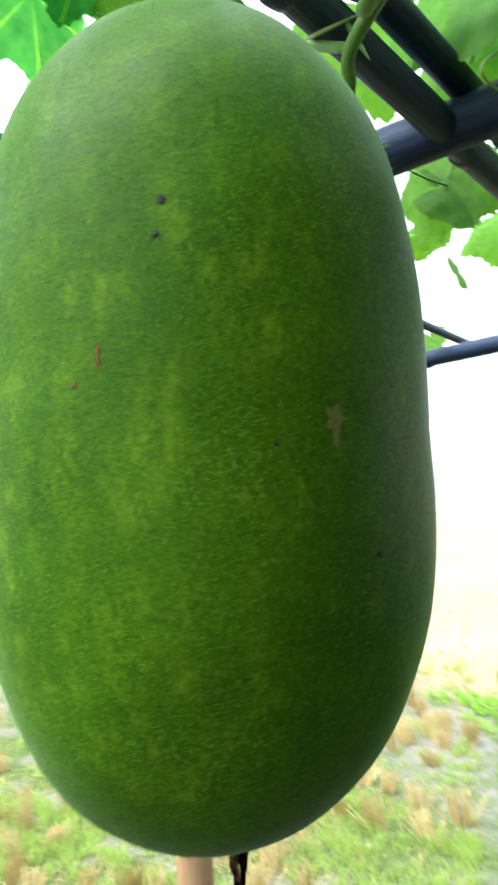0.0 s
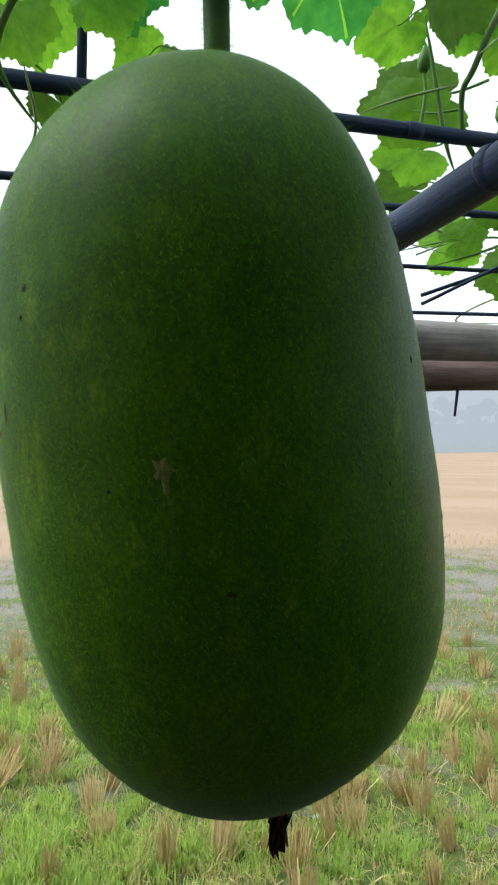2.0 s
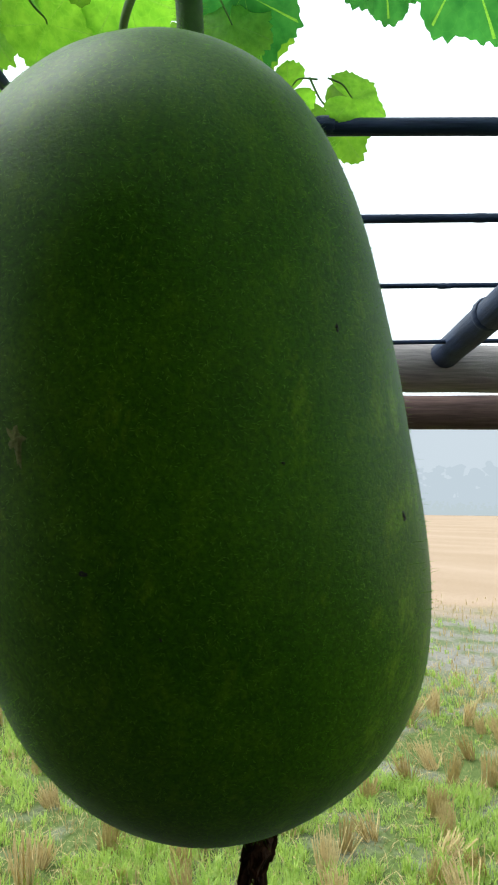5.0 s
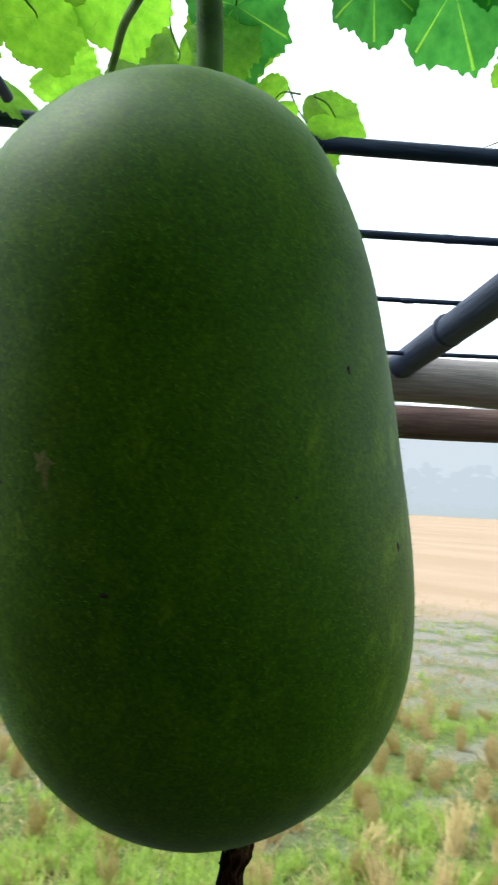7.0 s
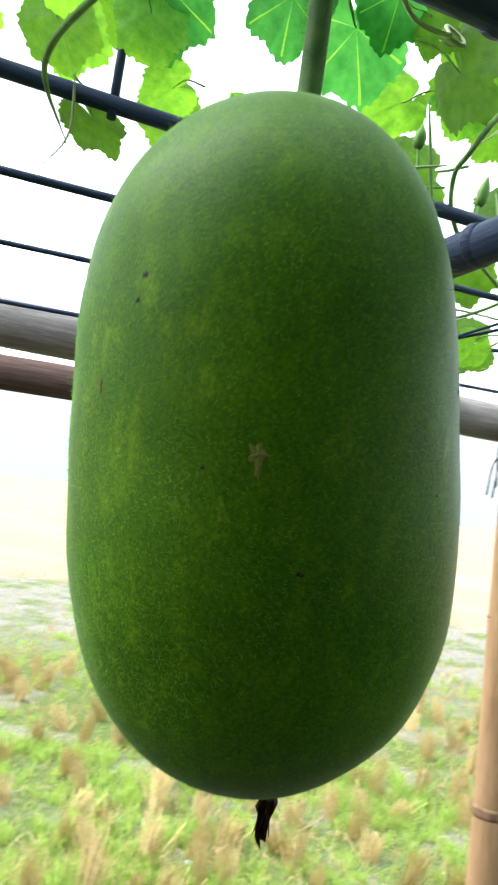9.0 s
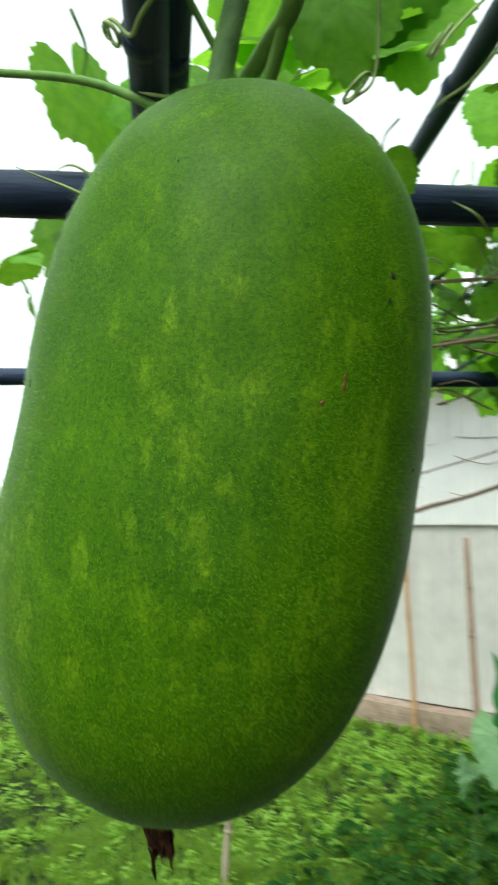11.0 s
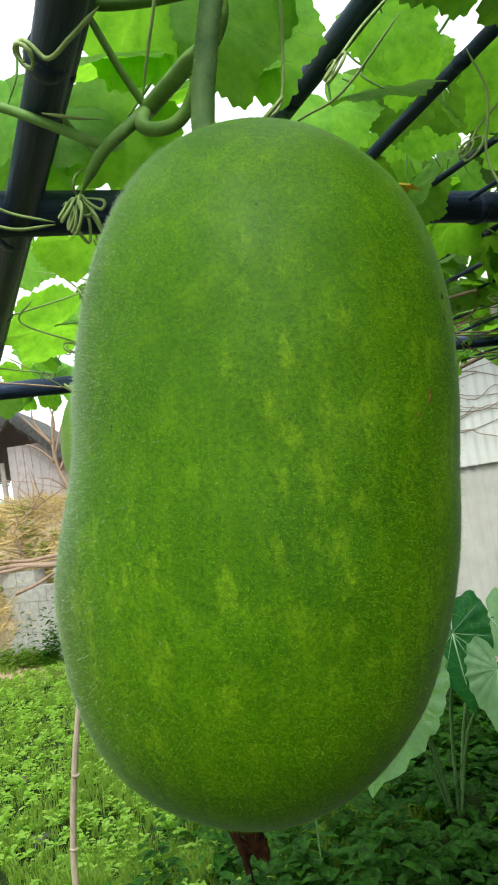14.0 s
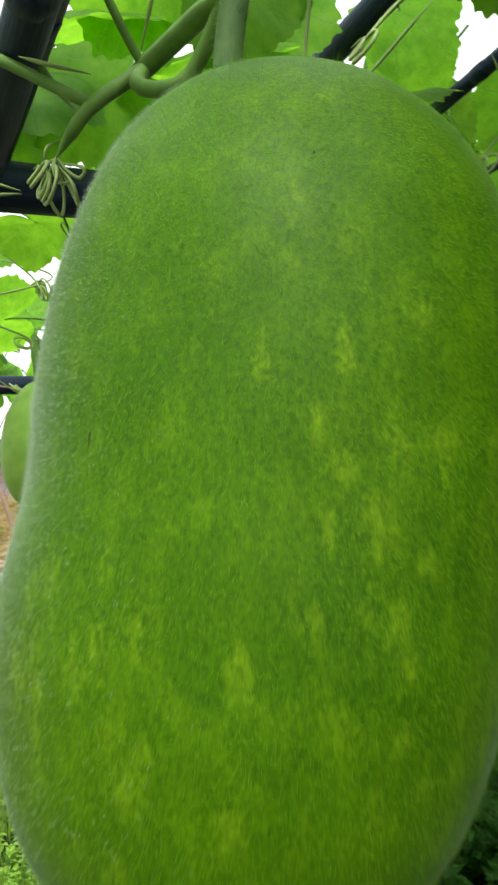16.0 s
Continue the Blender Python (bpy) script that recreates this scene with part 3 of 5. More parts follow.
    return part("blemish", bm, material, gourd, label)


for i, (x, y, z, w, h) in enumerate(((-0.016, -0.096, 1.805, 0.0042, 0.0052), (-0.018, -0.095, 1.795, 0.0030, 0.0034), (0.043, -0.065, 1.700, 0.0046, 0.0030),
                                     (0.083, 0.003, 1.782, 0.0030, 0.0050), (0.086, 0.037, 1.718, 0.0040, 0.0075), (0.012, -0.09, 1.735, 0.0022, 0.0025),
                                     (0.080, -0.02, 1.735, 0.0020, 0.0022), (-0.085, 0.03, 1.77, 0.0020, 0.0060), (-0.03, -0.09, 1.66, 0.0016, 0.0018),
                                     (-0.075, -0.045, 1.845, 0.0014, 0.0016), (0.06, -0.05, 1.68, 0.0016, 0.002))):
    blemish(x, y, z, 0.6 * w, 0.6 * h, BLACK, "tiny black spot", i)
blemish(-0.0355, -0.0875, 1.763, 0.0015, 0.0085, RED, "rusty red scratch", 31)
blemish(-0.043, -0.084, 1.7555, 0.0019, 0.0021, RED, "rusty red scar", 32)
blemish(0.029, -0.081, 1.742, 0.0060, 0.0070, TAN, "pale brown star-shaped scar", 33, 0.45)
blemish(0.0295, -0.081, 1.7365, 0.0022, 0.0075, TAN, "pale brown scar", 34, 0.2)

stalk_line = spline([(-0.003, 0.001, 1.897), (-0.001, 0.000, 1.925), (0.002, -0.005, 1.955), (0.006, -0.013, 1.99), (0.012, -0.023, 2.025), (0.022, -0.034, 2.060), (0.050, -0.032, 2.084), (0.095, -0.012, 2.088), (0.130, 0.000, 2.085)], 7)
part("stalk", tube(bmesh.new(), stalk_line, [0.0090, 0.0080, 0.0072, 0.0066, 0.0062] + [0.0060] * (len(stalk_line) - 5), 14), STALK, gourd, "thick hairy green stalk")
sh_v, sh_f = [], []
for i in range(900):
    t = rh.uniform(0, 1)
    c = stalk_line[int(3 + t * 26)]
    a = rh.uniform(0, 6.283)
    o = Vector((math.cos(a), math.sin(a), rh.uniform(-0.3, 0.3)))
    p = c + o * 0.0060
    w = Vector((0, 0, 0.0001))
    k = len(sh_v)
    sh_v += [tuple(p - w), tuple(p + w), tuple(p + o * rh.uniform(0.002, 0.0042))]
    sh_f.append((k, k + 1, k + 2))
me = bpy.data.meshes.new("stalk_hair")
me.from_pydata(sh_v, [], sh_f)
tagged(part("stalk_hair", me, HAIR, gourd), kind="stuff")

# the withered blossom at the lower end
blossom = bmesh.new()
rb = random.Random(41)
for k in range(9):
    a, long, wide = k * 2.4, rb.uniform(0.024, 0.036), rb.uniform(0.0045, 0.0075)
    grid = []
    for i in range(9):
        t, row = i / 8, []
        for w in range(5):
            u = (w - 2) / 2
            turn = a + 0.55 * u + 1.1 * t * (1 if k % 2 else -1)
            out = 0.0070 * (1 - 0.30 * t) * (0.55 + 0.45 * rb.random())
            p = Vector((0.003 + out * math.cos(turn) * 0.75, 0.043 + (out + 0.4 * wide * abs(u)) * math.sin(turn) * 1.25 - 0.008 * t, 1.590 - long * t * (1 + (0.22 * rb.uniform(-1, 1) if i == 8 else 0.0))))
            p += Vector((noise.noise(p * 260), noise.noise(p * 260 + Vector((9, 0, 0))), 0.6 * noise.noise(p * 200))) * 0.0022
            row.append(blossom.verts.new(p))
        grid.append(row)
    for p, q in zip(grid, grid[1:]):
        for w in range(4):
            blossom.faces.new((p[w], p[w + 1], q[w + 1], q[w]))
bmesh.ops.solidify(blossom, geom=blossom.faces[:], thickness=0.0005)
tube(blossom, [(0.003, 0.043, 1.592), (0.003, 0.042, 1.578), (0.003, 0.040, 1.566)], [0.0042, 0.0040, 0.0022], 7)
part("dried_blossom", blossom, DRY, gourd, "shrivelled dark brown blossom remnant")

# ---- the vine: leaves, stems, tendrils ----


def leaf_outline(th, kind):
    """Radius of a lobed, toothed leaf; th 0 is the tip."""
    lobes = ((0.0, 1.0, 0.55), (0.98, 0.95, 0.52), (-0.98, 0.95, 0.52), (1.90, 0.88, 0.56), (-1.90, 0.88, 0.56))
    r = 0.77
    for c, h, w in lobes:
        d = (th - c * (1 + 0.04 * math.sin(kind * 3 + c * 5))) / w
        r = max(r, 0.77 + (h - 0.77) * max(0.0, 1 - abs(d)) ** 0.85 * (0.93 + 0.10 * math.sin(kind * 5 + c * 9)))
    notch = max(0.0, abs(th) - 2.45) / 0.69
    r *= 1 - 0.86 * notch ** 1.6
    r *= 1 + 0.030 * (abs(((th * 11.5 + kind) % 2) - 1) * 2 - 1) + 0.018 * math.sin(th * 27 + kind) + 0.03 * math.sin(th * 5 + kind * 2)
    return r


def leaf_mesh(kind):
    """A blade of about unit reach with veins standing proud below; the petiole meets it at the origin."""
    bm = bmesh.new()
    n, levels = 132, (0.16, 0.36, 0.56, 0.76, 0.92, 1.0)

    def lift(x, y):
        r2 = x * x + y * y
        q = Vector((x * 2.1 + kind * 5, y * 2.1, kind))
        return -0.20 * r2 + 0.085 * noise.noise(q) + 0.035 * noise.noise(q * 2.7) + 0.10 * abs(x) * (0.5 + 0.5 * math.sin(kind))
    veins = (0.0, 0.98, -0.98, 1.90, -1.90)
    ths = sorted([-math.pi + 2 * math.pi * (k + 0.5) / n for k in range(n)] + [v + d for v in veins for d in (-0.02, 0.02)])
    c = bm.verts.new((0, 0, 0))
    prev = None
    for f in levels:
        cur = []
        for th in ths:
            r = leaf_outline(th, kind)
            s = f * (r * f + (1 - f) * 0.7 * r + (1 - f) * 0.3 * 0.7)
            x, y = s * math.sin(th), s * math.cos(th)
            cur.append(bm.verts.new((x, y, lift(x, y))))
        for k in range(len(ths) - 1):
            if prev is None:
                g = bm.faces.new((c, cur[k + 1], cur[k]))
            else:
                g = bm.faces.new((prev[k], prev[k + 1], cur[k + 1], cur[k]))
            g.smooth = True
            if f < 0.95 and any(abs((ths[k] + ths[k + 1]) / 2 - v) < 0.025 for v in veins):
                g.material_index = 1
        prev = cur
    me = done(bm, "leaf")
    me.materials.append(LEAF)
    me.materials.append(VEIN)
    return me


def petiole_mesh(kind):
    rr = random.Random(kind)
    pts = spline([(0, 0, 0.0), (rr.uniform(-0.06, 0.06), -0.10, 0.06), (rr.uniform(-0.15, 0.15), -0.40, 0.25), (rr.uniform(-0.2, 0.2), -0.80, 0.38)], 5)
    me = done(tube(bmesh.new(), pts, [0.014 + 0.0010 * i for i in range(len(pts))], 7), "petiole")
    me.materials.append(STEM)
    return me


LEAVES = [leaf_mesh(k) for k in range(8)]
PETIOLES = [petiole_mesh(k) for k in range(8)]
vine = thing("gourd_vine", (0.12, 0.085, 2.018), "climbing gourd vine with broad lobed green leaves over the trellis", "vine")


def leaf(x, y, z, size, yaw, tilt, roll=0.0, kind=None):
    """One leaf of the vine: yaw turns its tip, tilt lets the tip droop."""
    kind = rnd.randrange(8) if kind is None else kind
    ob = new("leaf", LEAVES[kind])
    ob.parent = vine
    m = Matrix.Translation(Vector((x, y, z)) - vine.location) @ pose(0, 0, 0, 0, 0, yaw) @ pose(0, 0, 0, -tilt, roll, 0) @ Matrix.Scale(size, 4)
    ob.matrix_local = m
    pe = new("petiole", PETIOLES[kind])
    pe.parent = ob
    return ob


# leaves that stand out against the sky
leaf(0.360, 0.640, 2.090, 0.054, 140, 30, 10, 3)
leaf(0.275, 0.085, 2.110, 0.069, 120, 22, 10, 3)
leaf(0.580, 0.110, 2.110, 0.057, 110, 35, -10, 5)
leaf(0.360, 0.690, 2.085, 0.051, 45, 30, 10, 6)
leaf(0.235, 0.165, 2.135, 0.066, 95, 20, -8, 0)
leaf(0.295, 0.080, 2.130, 0.060, 60, 30, 5, 1)
leaf(0.390, -0.040, 2.105, 0.063, 130, 25, 12, 2)


def leaf_to(base, tip, face=(0.35, -0.75, 0.45), kind=0, stretch=1.0, blade=None):
    """One leaf from its petiole's end to its tip, its upper side turned towards face."""
    b, e = Vector(base), Vector(tip)
    y = (e - b).normalized()
    z = Vector(face)
    z = (z - y * z.dot(y)).normalized()
    x = y.cross(z)
    s = (e - b).length * stretch
    ob = new("leaf", LEAVES[kind % 8])
    ob.parent = vine
    if blade:
        ob.material_slots[0].link, ob.material_slots[0].material = "OBJECT", blade
    m = Matrix((x, y, z)).transposed().to_4x4() @ Matrix.Diagonal((0.82 * s, s, s, 1))
    ob.matrix_local = Matrix.Translation(b - vine.location) @ m
    pe = new("petiole", PETIOLES[kind % 8])
    pe.parent = ob
    return ob


# leaves that stand out against the sky over the field
for i, (b_, e_, f_) in enumerate((
        ((0.038, 0.537, 2.261), (-0.071, 0.521, 2.204), (0.3, -0.7, -0.6)),
        ((-0.105, 0.755, 2.221), (-0.204, 0.672, 2.206), (0.35, -0.85, 0.1)), ((-0.149, 0.815, 2.179), (-0.219, 0.744, 2.157), (0.35, -0.85, 0.1)),
        ((-0.199, 0.920, 2.152), (-0.260, 0.840, 2.149), (0.35, -0.85, 0.1)), ((-0.217, 0.990, 2.075), (-0.127, 1.027, 2.108), (0.35, -0.85, 0.1)),
        ((-0.066, 1.135, 2.058), (-0.170, 1.095, 2.030), (0.35, -0.85, 0.1)), ((-0.085, 0.531, 2.217), (-0.139, 0.495, 2.180), (0.3, -0.8, -0.3)),
        ((-0.289, 0.248, 2.207), (-0.316, 0.318, 2.155), (0.5, -0.5, -0.5)), ((-0.392, 0.274, 2.234), (-0.403, 0.285, 2.140), (0.6, -0.7, -0.2)),
        ((-0.208, 0.306, 2.098), (-0.186, 0.353, 2.086), (0.35, -0.85, 0.1)), ((-0.324, 0.219, 2.075), (-0.290, 0.245, 2.030), (0.5, -0.6, 0.4)),
        ((0.020, 0.743, 2.171), (-0.042, 0.710, 2.140), (0.1, -0.8, 0.4)), ((0.015, 0.607, 2.226), (-0.029, 0.614, 2.170), (0.1, -0.8, -0.4)),
        ((-0.280, 0.110, 2.180), (-0.305, 0.165, 2.115), (0.6, -0.5, -0.5)), ((-0.353, 0.074, 2.164), (-0.375, 0.135, 2.115), (0.6, -0.5, -0.4)),
        ((-0.420, 0.060, 2.110), (-0.400, 0.130, 2.090), (0.5, -0.5, 0.6)),
        ((-0.460, 0.150, 2.170), (-0.412, 0.200, 2.150), (0.6, -0.5, -0.3)), ((-0.230, 0.050, 2.170), (-0.285, 0.085, 2.120), (0.6, -0.5, -0.5)))):
    leaf_to(Vector(b_).lerp(Vector(e_), 0.3), e_, f_, i * 3 + 1)
for i, (b_, e_, f_) in enumerate((
        ((0.262, 0.252, 2.127), (0.185, 0.285, 2.080), (-0.3, -0.7, 0.6)), ((0.160, 0.309, 2.113), (0.195, 0.301, 2.050), (-0.3, -0.7, 0.6)),
        ((0.321, 0.502, 2.080), (0.284, 0.516, 2.010), (-0.4, -0.8, 0.4)), ((0.324, 0.503, 2.066), (0.380, 0.486, 2.045), (-0.4, -0.8, 0.4)),
        ((0.310, 0.280, 2.150), (0.275, 0.318, 2.100), (-0.5, -0.7, 0.5)), ((0.330, 0.338, 2.140), (0.286, 0.376, 2.105), (-0.5, -0.7, 0.5)),
        ((0.410, 0.540, 2.035), (0.350, 0.565, 2.018), (-0.5, -0.7, 0.5)))):
    leaf_to(b_, e_, f_, i * 5 + 2)
for i, (b_, e_) in enumerate((
        ((0.210, 0.120, 2.160), (0.245, 0.205, 2.088)), ((0.318, 0.204, 2.130), (0.263, 0.273, 2.048)), ((0.260, 0.064, 2.180), (0.285, 0.065, 2.064)), ((0.217, -0.041, 2.180), (0.203, -0.027, 2.102)),
        ((0.250, -0.134, 2.130), (0.245, -0.063, 2.079)), ((0.384, -0.050, 2.175), (0.390, -0.108, 2.105)), ((0.271, -0.188, 2.100), (0.261, -0.123, 2.056)),
        ((0.473, -0.055, 2.175), (0.453, 0.018, 2.130)), ((0.464, -0.158, 2.110), (0.458, -0.088, 2.050)), ((0.558, -0.018, 2.180), (0.565, -0.080, 2.120)), ((0.646, 0.552, 2.046), (0.547, 0.609, 2.011)),
        ((0.533, 0.491, 2.123), (0.493, 0.489, 2.046)), ((0.350, -0.200, 2.140), (0.340, -0.140, 2.070)), ((0.620, -0.160, 2.130), (0.600, -0.100, 2.060)), ((0.200, 0.260, 2.110), (0.170, 0.270, 2.040)))):
    leaf_to(b_, e_, (-0.75, -0.2 + 0.15 * math.sin(i * 2.0), -0.55), i * 3 + 2, 0.74)

# leaves over the rods behind the edge pole
for i, (b_, e_) in enumerate((
        ((0.775, 0.016, 2.317), (0.777, -0.028, 2.239)),
        ((0.838, -0.022, 2.262), (0.843, -0.075, 2.211)),
        ((0.796, -0.078, 2.267), (0.833, -0.105, 2.210)),
        ((0.865, 0.022, 2.242), (0.819, 0.041, 2.168)),
        ((0.913, -0.037, 2.213), (0.886, -0.063, 2.141)),
        ((0.806, -0.082, 2.152), (0.816, -0.096, 2.097)),
        ((0.759, -0.052, 2.318), (0.758, -0.093, 2.278)))):
    leaf_to(b_, e_, (-0.7, -0.25, -0.6 + 0.2 * math.sin(i * 2.1)), i * 3 + 1, 0.95)

# leaves close over the gourd's far shoulder
for i, (b_, e_) in enumerate((
        ((-0.441, 0.059, 2.188), (-0.408, 0.075, 2.129)),
        ((-0.428, 0.106, 2.217), (-0.410, 0.120, 2.159)),
        ((-0.414, 0.157, 2.238), (-0.403, 0.160, 2.184)),
        ((-0.398, 0.209, 2.259), (-0.394, 0.203, 2.206)),
        ((-0.566, 0.090, 2.221), (-0.548, 0.103, 2.166)),
        ((-0.522, 0.176, 2.266), (-0.535, 0.147, 2.220)))):
    leaf_to(b_, e_, (0.5, -0.75, -0.3 + 0.15 * math.sin(i * 1.9)), i * 3 + 2, 1.0)

# leaves over the corner between field and yard
for i, (b_, e_) in enumerate((
        ((-0.041, 0.388, 2.218), (-0.016, 0.381, 2.178)), ((0.033, 0.363, 2.239), (0.056, 0.348, 2.187)), ((-0.011, 0.404, 2.166), (0.023, 0.384, 2.108)), ((0.085, 0.314, 2.216), (0.080, 0.325, 2.178)))):
    leaf_to(b_, e_, (-0.25, -0.75, -0.5 + 0.15 * math.sin(i * 1.9)), i * 3 + 1, 1.0)

# two leaves hanging beside the stalk
leaf_to((0.175, 0.040, 2.088), (0.191, 0.039, 2.020), (-0.8, -0.35, -0.5), 4, 0.85)
leaf_to((0.293, 0.055, 2.160), (0.287, 0.034, 2.071), (-0.8, -0.35, -0.5), 1, 0.95)

# leaves hanging nearest to the gourd, shade put into a darker blade, and broad ones behind the rods
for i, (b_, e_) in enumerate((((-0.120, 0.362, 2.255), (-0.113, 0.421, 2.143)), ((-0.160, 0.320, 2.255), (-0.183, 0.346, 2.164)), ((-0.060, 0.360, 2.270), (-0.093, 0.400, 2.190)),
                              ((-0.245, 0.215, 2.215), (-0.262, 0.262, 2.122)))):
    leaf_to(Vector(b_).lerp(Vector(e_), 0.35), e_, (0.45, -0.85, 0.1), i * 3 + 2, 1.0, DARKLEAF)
for i, (b_, e_) in enumerate((((-0.062, 0.615, 2.131), (-0.166, 0.572, 2.155)), ((-0.124, 0.724, 2.008), (-0.060, 0.749, 2.030)), ((-0.030, 0.870, 2.020), (-0.062, 0.858, 1.955)),
                              ((0.000, 0.548, 2.270), (-0.045, 0.534, 2.165)), ((0.030, 0.565, 2.265), (0.063, 0.574, 2.175)), ((-0.090, 0.540, 2.235), (-0.098, 0.545, 2.185)))):
    leaf_to(Vector(b_).lerp(Vector(e_), 0.45), e_, (0.4, -0.88, 0.12 * math.sin(i * 2.2)), i * 3 + 4)
for b_, e_ in (((-0.085, 0.571, 2.205), (-0.088, 0.570, 2.172)), ((-0.010, 0.635, 2.160), (-0.018, 0.633, 2.120))):
    b_, e_ = Vector(b_) - vine.location, Vector(e_) - vine.location
    d = b_ - e_
    part("flower_bud", tube(bmesh.new(), [e_ + d * k for k in (0.0, 0.15, 0.4, 0.65, 0.85, 1.0)], [0.004, 0.0075, 0.0085, 0.0065, 0.003, 0.0008], 8), STEM, vine, "closed green flower bud")
    part("bud_stalk", tube(bmesh.new(), spline([e_, e_ - d * 0.8 + Vector((0.004, 0, 0)), e_ - d * 2.2], 5), 0.0022, 6), STEM, vine)

# smaller leaves crowded on the shoots over the gourd, towards the field
for i, (b_, e_) in enumerate((
        ((-0.432, 0.497, 2.262), (-0.392, 0.543, 2.169)), ((-0.346, 0.182, 2.168), (-0.316, 0.197, 2.088)),
        ((-0.269, 0.223, 2.188), (-0.250, 0.231, 2.106)), ((-0.271, 0.336, 2.149), (-0.325, 0.305, 2.125)))):
    leaf_to(Vector(b_).lerp(Vector(e_), 0.4), e_, (0.5, -0.7, 0.25 * math.sin(i * 1.7) - 0.1), i * 5 + 3)

# openings in the roof of leaves along the edge pole
GAPS = [Vector(p) for p in ((0.163, -0.036, 2.058), (0.252, -0.043, 2.098), (0.412, 0.062, 2.099), (0.485, 0.071, 2.136), (0.476, 0.078, 2.130), (0.506, -0.082, 2.086))]

# the dense roof of leaves away from the field, thinner towards it
count = 0
while count < 760:
    a, b = rnd.uniform(-0.55, 1.6), rnd.uniform(-2.5, 0.95)
    keep = 1.0 if b < -0.12 else (0.2 if a > 0.33 and b < 0.05 else (0.05 if a > 0.45 else 0.0))
    if b < -0.1 and a < -0.05:
        keep = 0.10
    if 0.0 < a < 0.75 and -0.75 < b:
        keep *= 0.6
    if rnd.random() > keep:
        continue
    p = tr(a, b, 2.055 + abs(rnd.gauss(-0.01, 0.06)))
    if (p - Vector((-0.33, -0.13, 1.9))).length < 0.21 or (p - Vector((0.2, -0.28, 1.9))).length < 0.18 or (p - Vector((0.725, 0.556, 2.0))).length < 0.22:
        continue
    shape = rnd.uniform(0.040, 0.070), rnd.uniform(0, 360), rnd.uniform(15, 85), rnd.uniform(-35, 35), rnd.randrange(8)
    if min((p - g).length for g in GAPS) > 0.035:
        leaf(p.x, p.y, p.z, *shape)
    count += 1

# a second layer over the rods close by
for k in range(3):
    p = tr(rnd.uniform(0.0, 1.0), rnd.uniform(-0.95, -0.10), rnd.uniform(2.07, 2.15))
    shape = rnd.uniform(0.065, 0.10), rnd.uniform(0, 360), rnd.uniform(20, 70), rnd.uniform(-25, 25), rnd.randrange(8)
    if min((p - g).length for g in GAPS) > 0.035:
        leaf(p.x, p.y, p.z, *shape)

for k in range(30):
    a, b = rnd.uniform(0.36, 1.25), rnd.uniform(-1.15, -0.30)
    if b > -0.18 - 0.45 * a:
        b -= 0.3
    p = tr(a, b, rnd.uniform(2.075, 2.15))
    shape = rnd.uniform(0.045, 0.070), rnd.uniform(0, 360), rnd.uniform(8, 60), rnd.uniform(-30, 30), rnd.randrange(8)
    if min((p - g).length for g in GAPS) > 0.035:
        leaf(p.x, p.y, p.z, *shape)


STEMS = []


def stem(pts, r0, r1):
    STEMS.append(([Vector(p) for p in pts], 0.8 * r0, 0.8 * r1))


stem([(0.113, 0.146, 1.966), (0.108, 0.132, 1.976), (0.105, 0.115, 1.988), (0.124, 0.089, 2.014)], 0.0044, 0.0062)
stem([(0.124, 0.089, 2.014), (0.112, 0.066, 2.017), (0.099, 0.043, 2.019), (0.086, 0.022, 2.018), (0.079, 0.010, 2.031), (0.078, 0.011, 2.053), (0.086, 0.010, 2.085)], 0.0078, 0.0086)
stem([(0.124, 0.089, 2.014), (0.108, 0.087, 1.996), (0.104, 0.076, 1.987), (0.102, 0.060, 1.985), (0.100, 0.046, 1.994), (0.086, 0.022, 2.018)], 0.0064, 0.0056)
stem([(0.083, 0.105, 2.078), (0.095, 0.081, 2.075), (0.109, 0.045, 2.075), (0.130, 0.000, 2.085), (0.190, -0.045, 2.105)], 0.0075, 0.0062)
stem([(0.190, -0.045, 2.105), (0.257, -0.076, 2.115), (0.298, -0.095, 2.126), (0.388, -0.163, 2.150), (0.62, -0.25, 2.12), (0.9, -0.5, 2.10)], 0.0052, 0.0050)
stem([(0.124, 0.089, 2.014), (0.105, 0.095, 2.035), (0.085, 0.100, 2.060), (0.070, 0.105, 2.085)], 0.0036, 0.0030)
stem([(0.121, 0.130, 1.990), (0.118, 0.150, 2.020), (0.110, 0.165, 2.055)], 0.0034, 0.0030)
stem([(0.105, 0.115, 1.988), (0.086, 0.205, 2.045), (0.057, 0.312, 2.081), (0.024, 0.405, 2.110), (-0.009, 0.476, 2.114), (-0.026, 0.499, 2.104), (-0.030, 0.520, 2.070), (-0.020, 0.560, 2.040)], 0.0046, 0.0034)
stem([(-0.062, 0.495, 2.195), (-0.059, 0.516, 2.139), (-0.055, 0.538, 2.074), (-0.050, 0.560, 2.040)], 0.0036, 0.0030)
stem([(-0.020, 0.56, 2.04), (0.0, 0.62, 2.03), (0.02, 0.75, 2.02), (0.0, 0.95, 2.03)], 0.0036, 0.0024)
stem([(-0.15, 0.06, 2.06), (-0.22, 0.09, 2.07), (-0.30, 0.14, 2.06), (-0.36, 0.25, 2.05)], 0.0042, 0.0034)
stem([(0.0, 0.10, 2.085), (-0.08, 0.07, 2.075), (-0.15, 0.06, 2.06)], 0.0046, 0.0042)
stem([(0.62, -0.25, 2.12), (0.8, -0.1, 2.08), (0.95, 0.2, 2.05), (0.9, 0.5, 2.06), (0.73, 0.56, 2.052)], 0.0050, 0.0046)
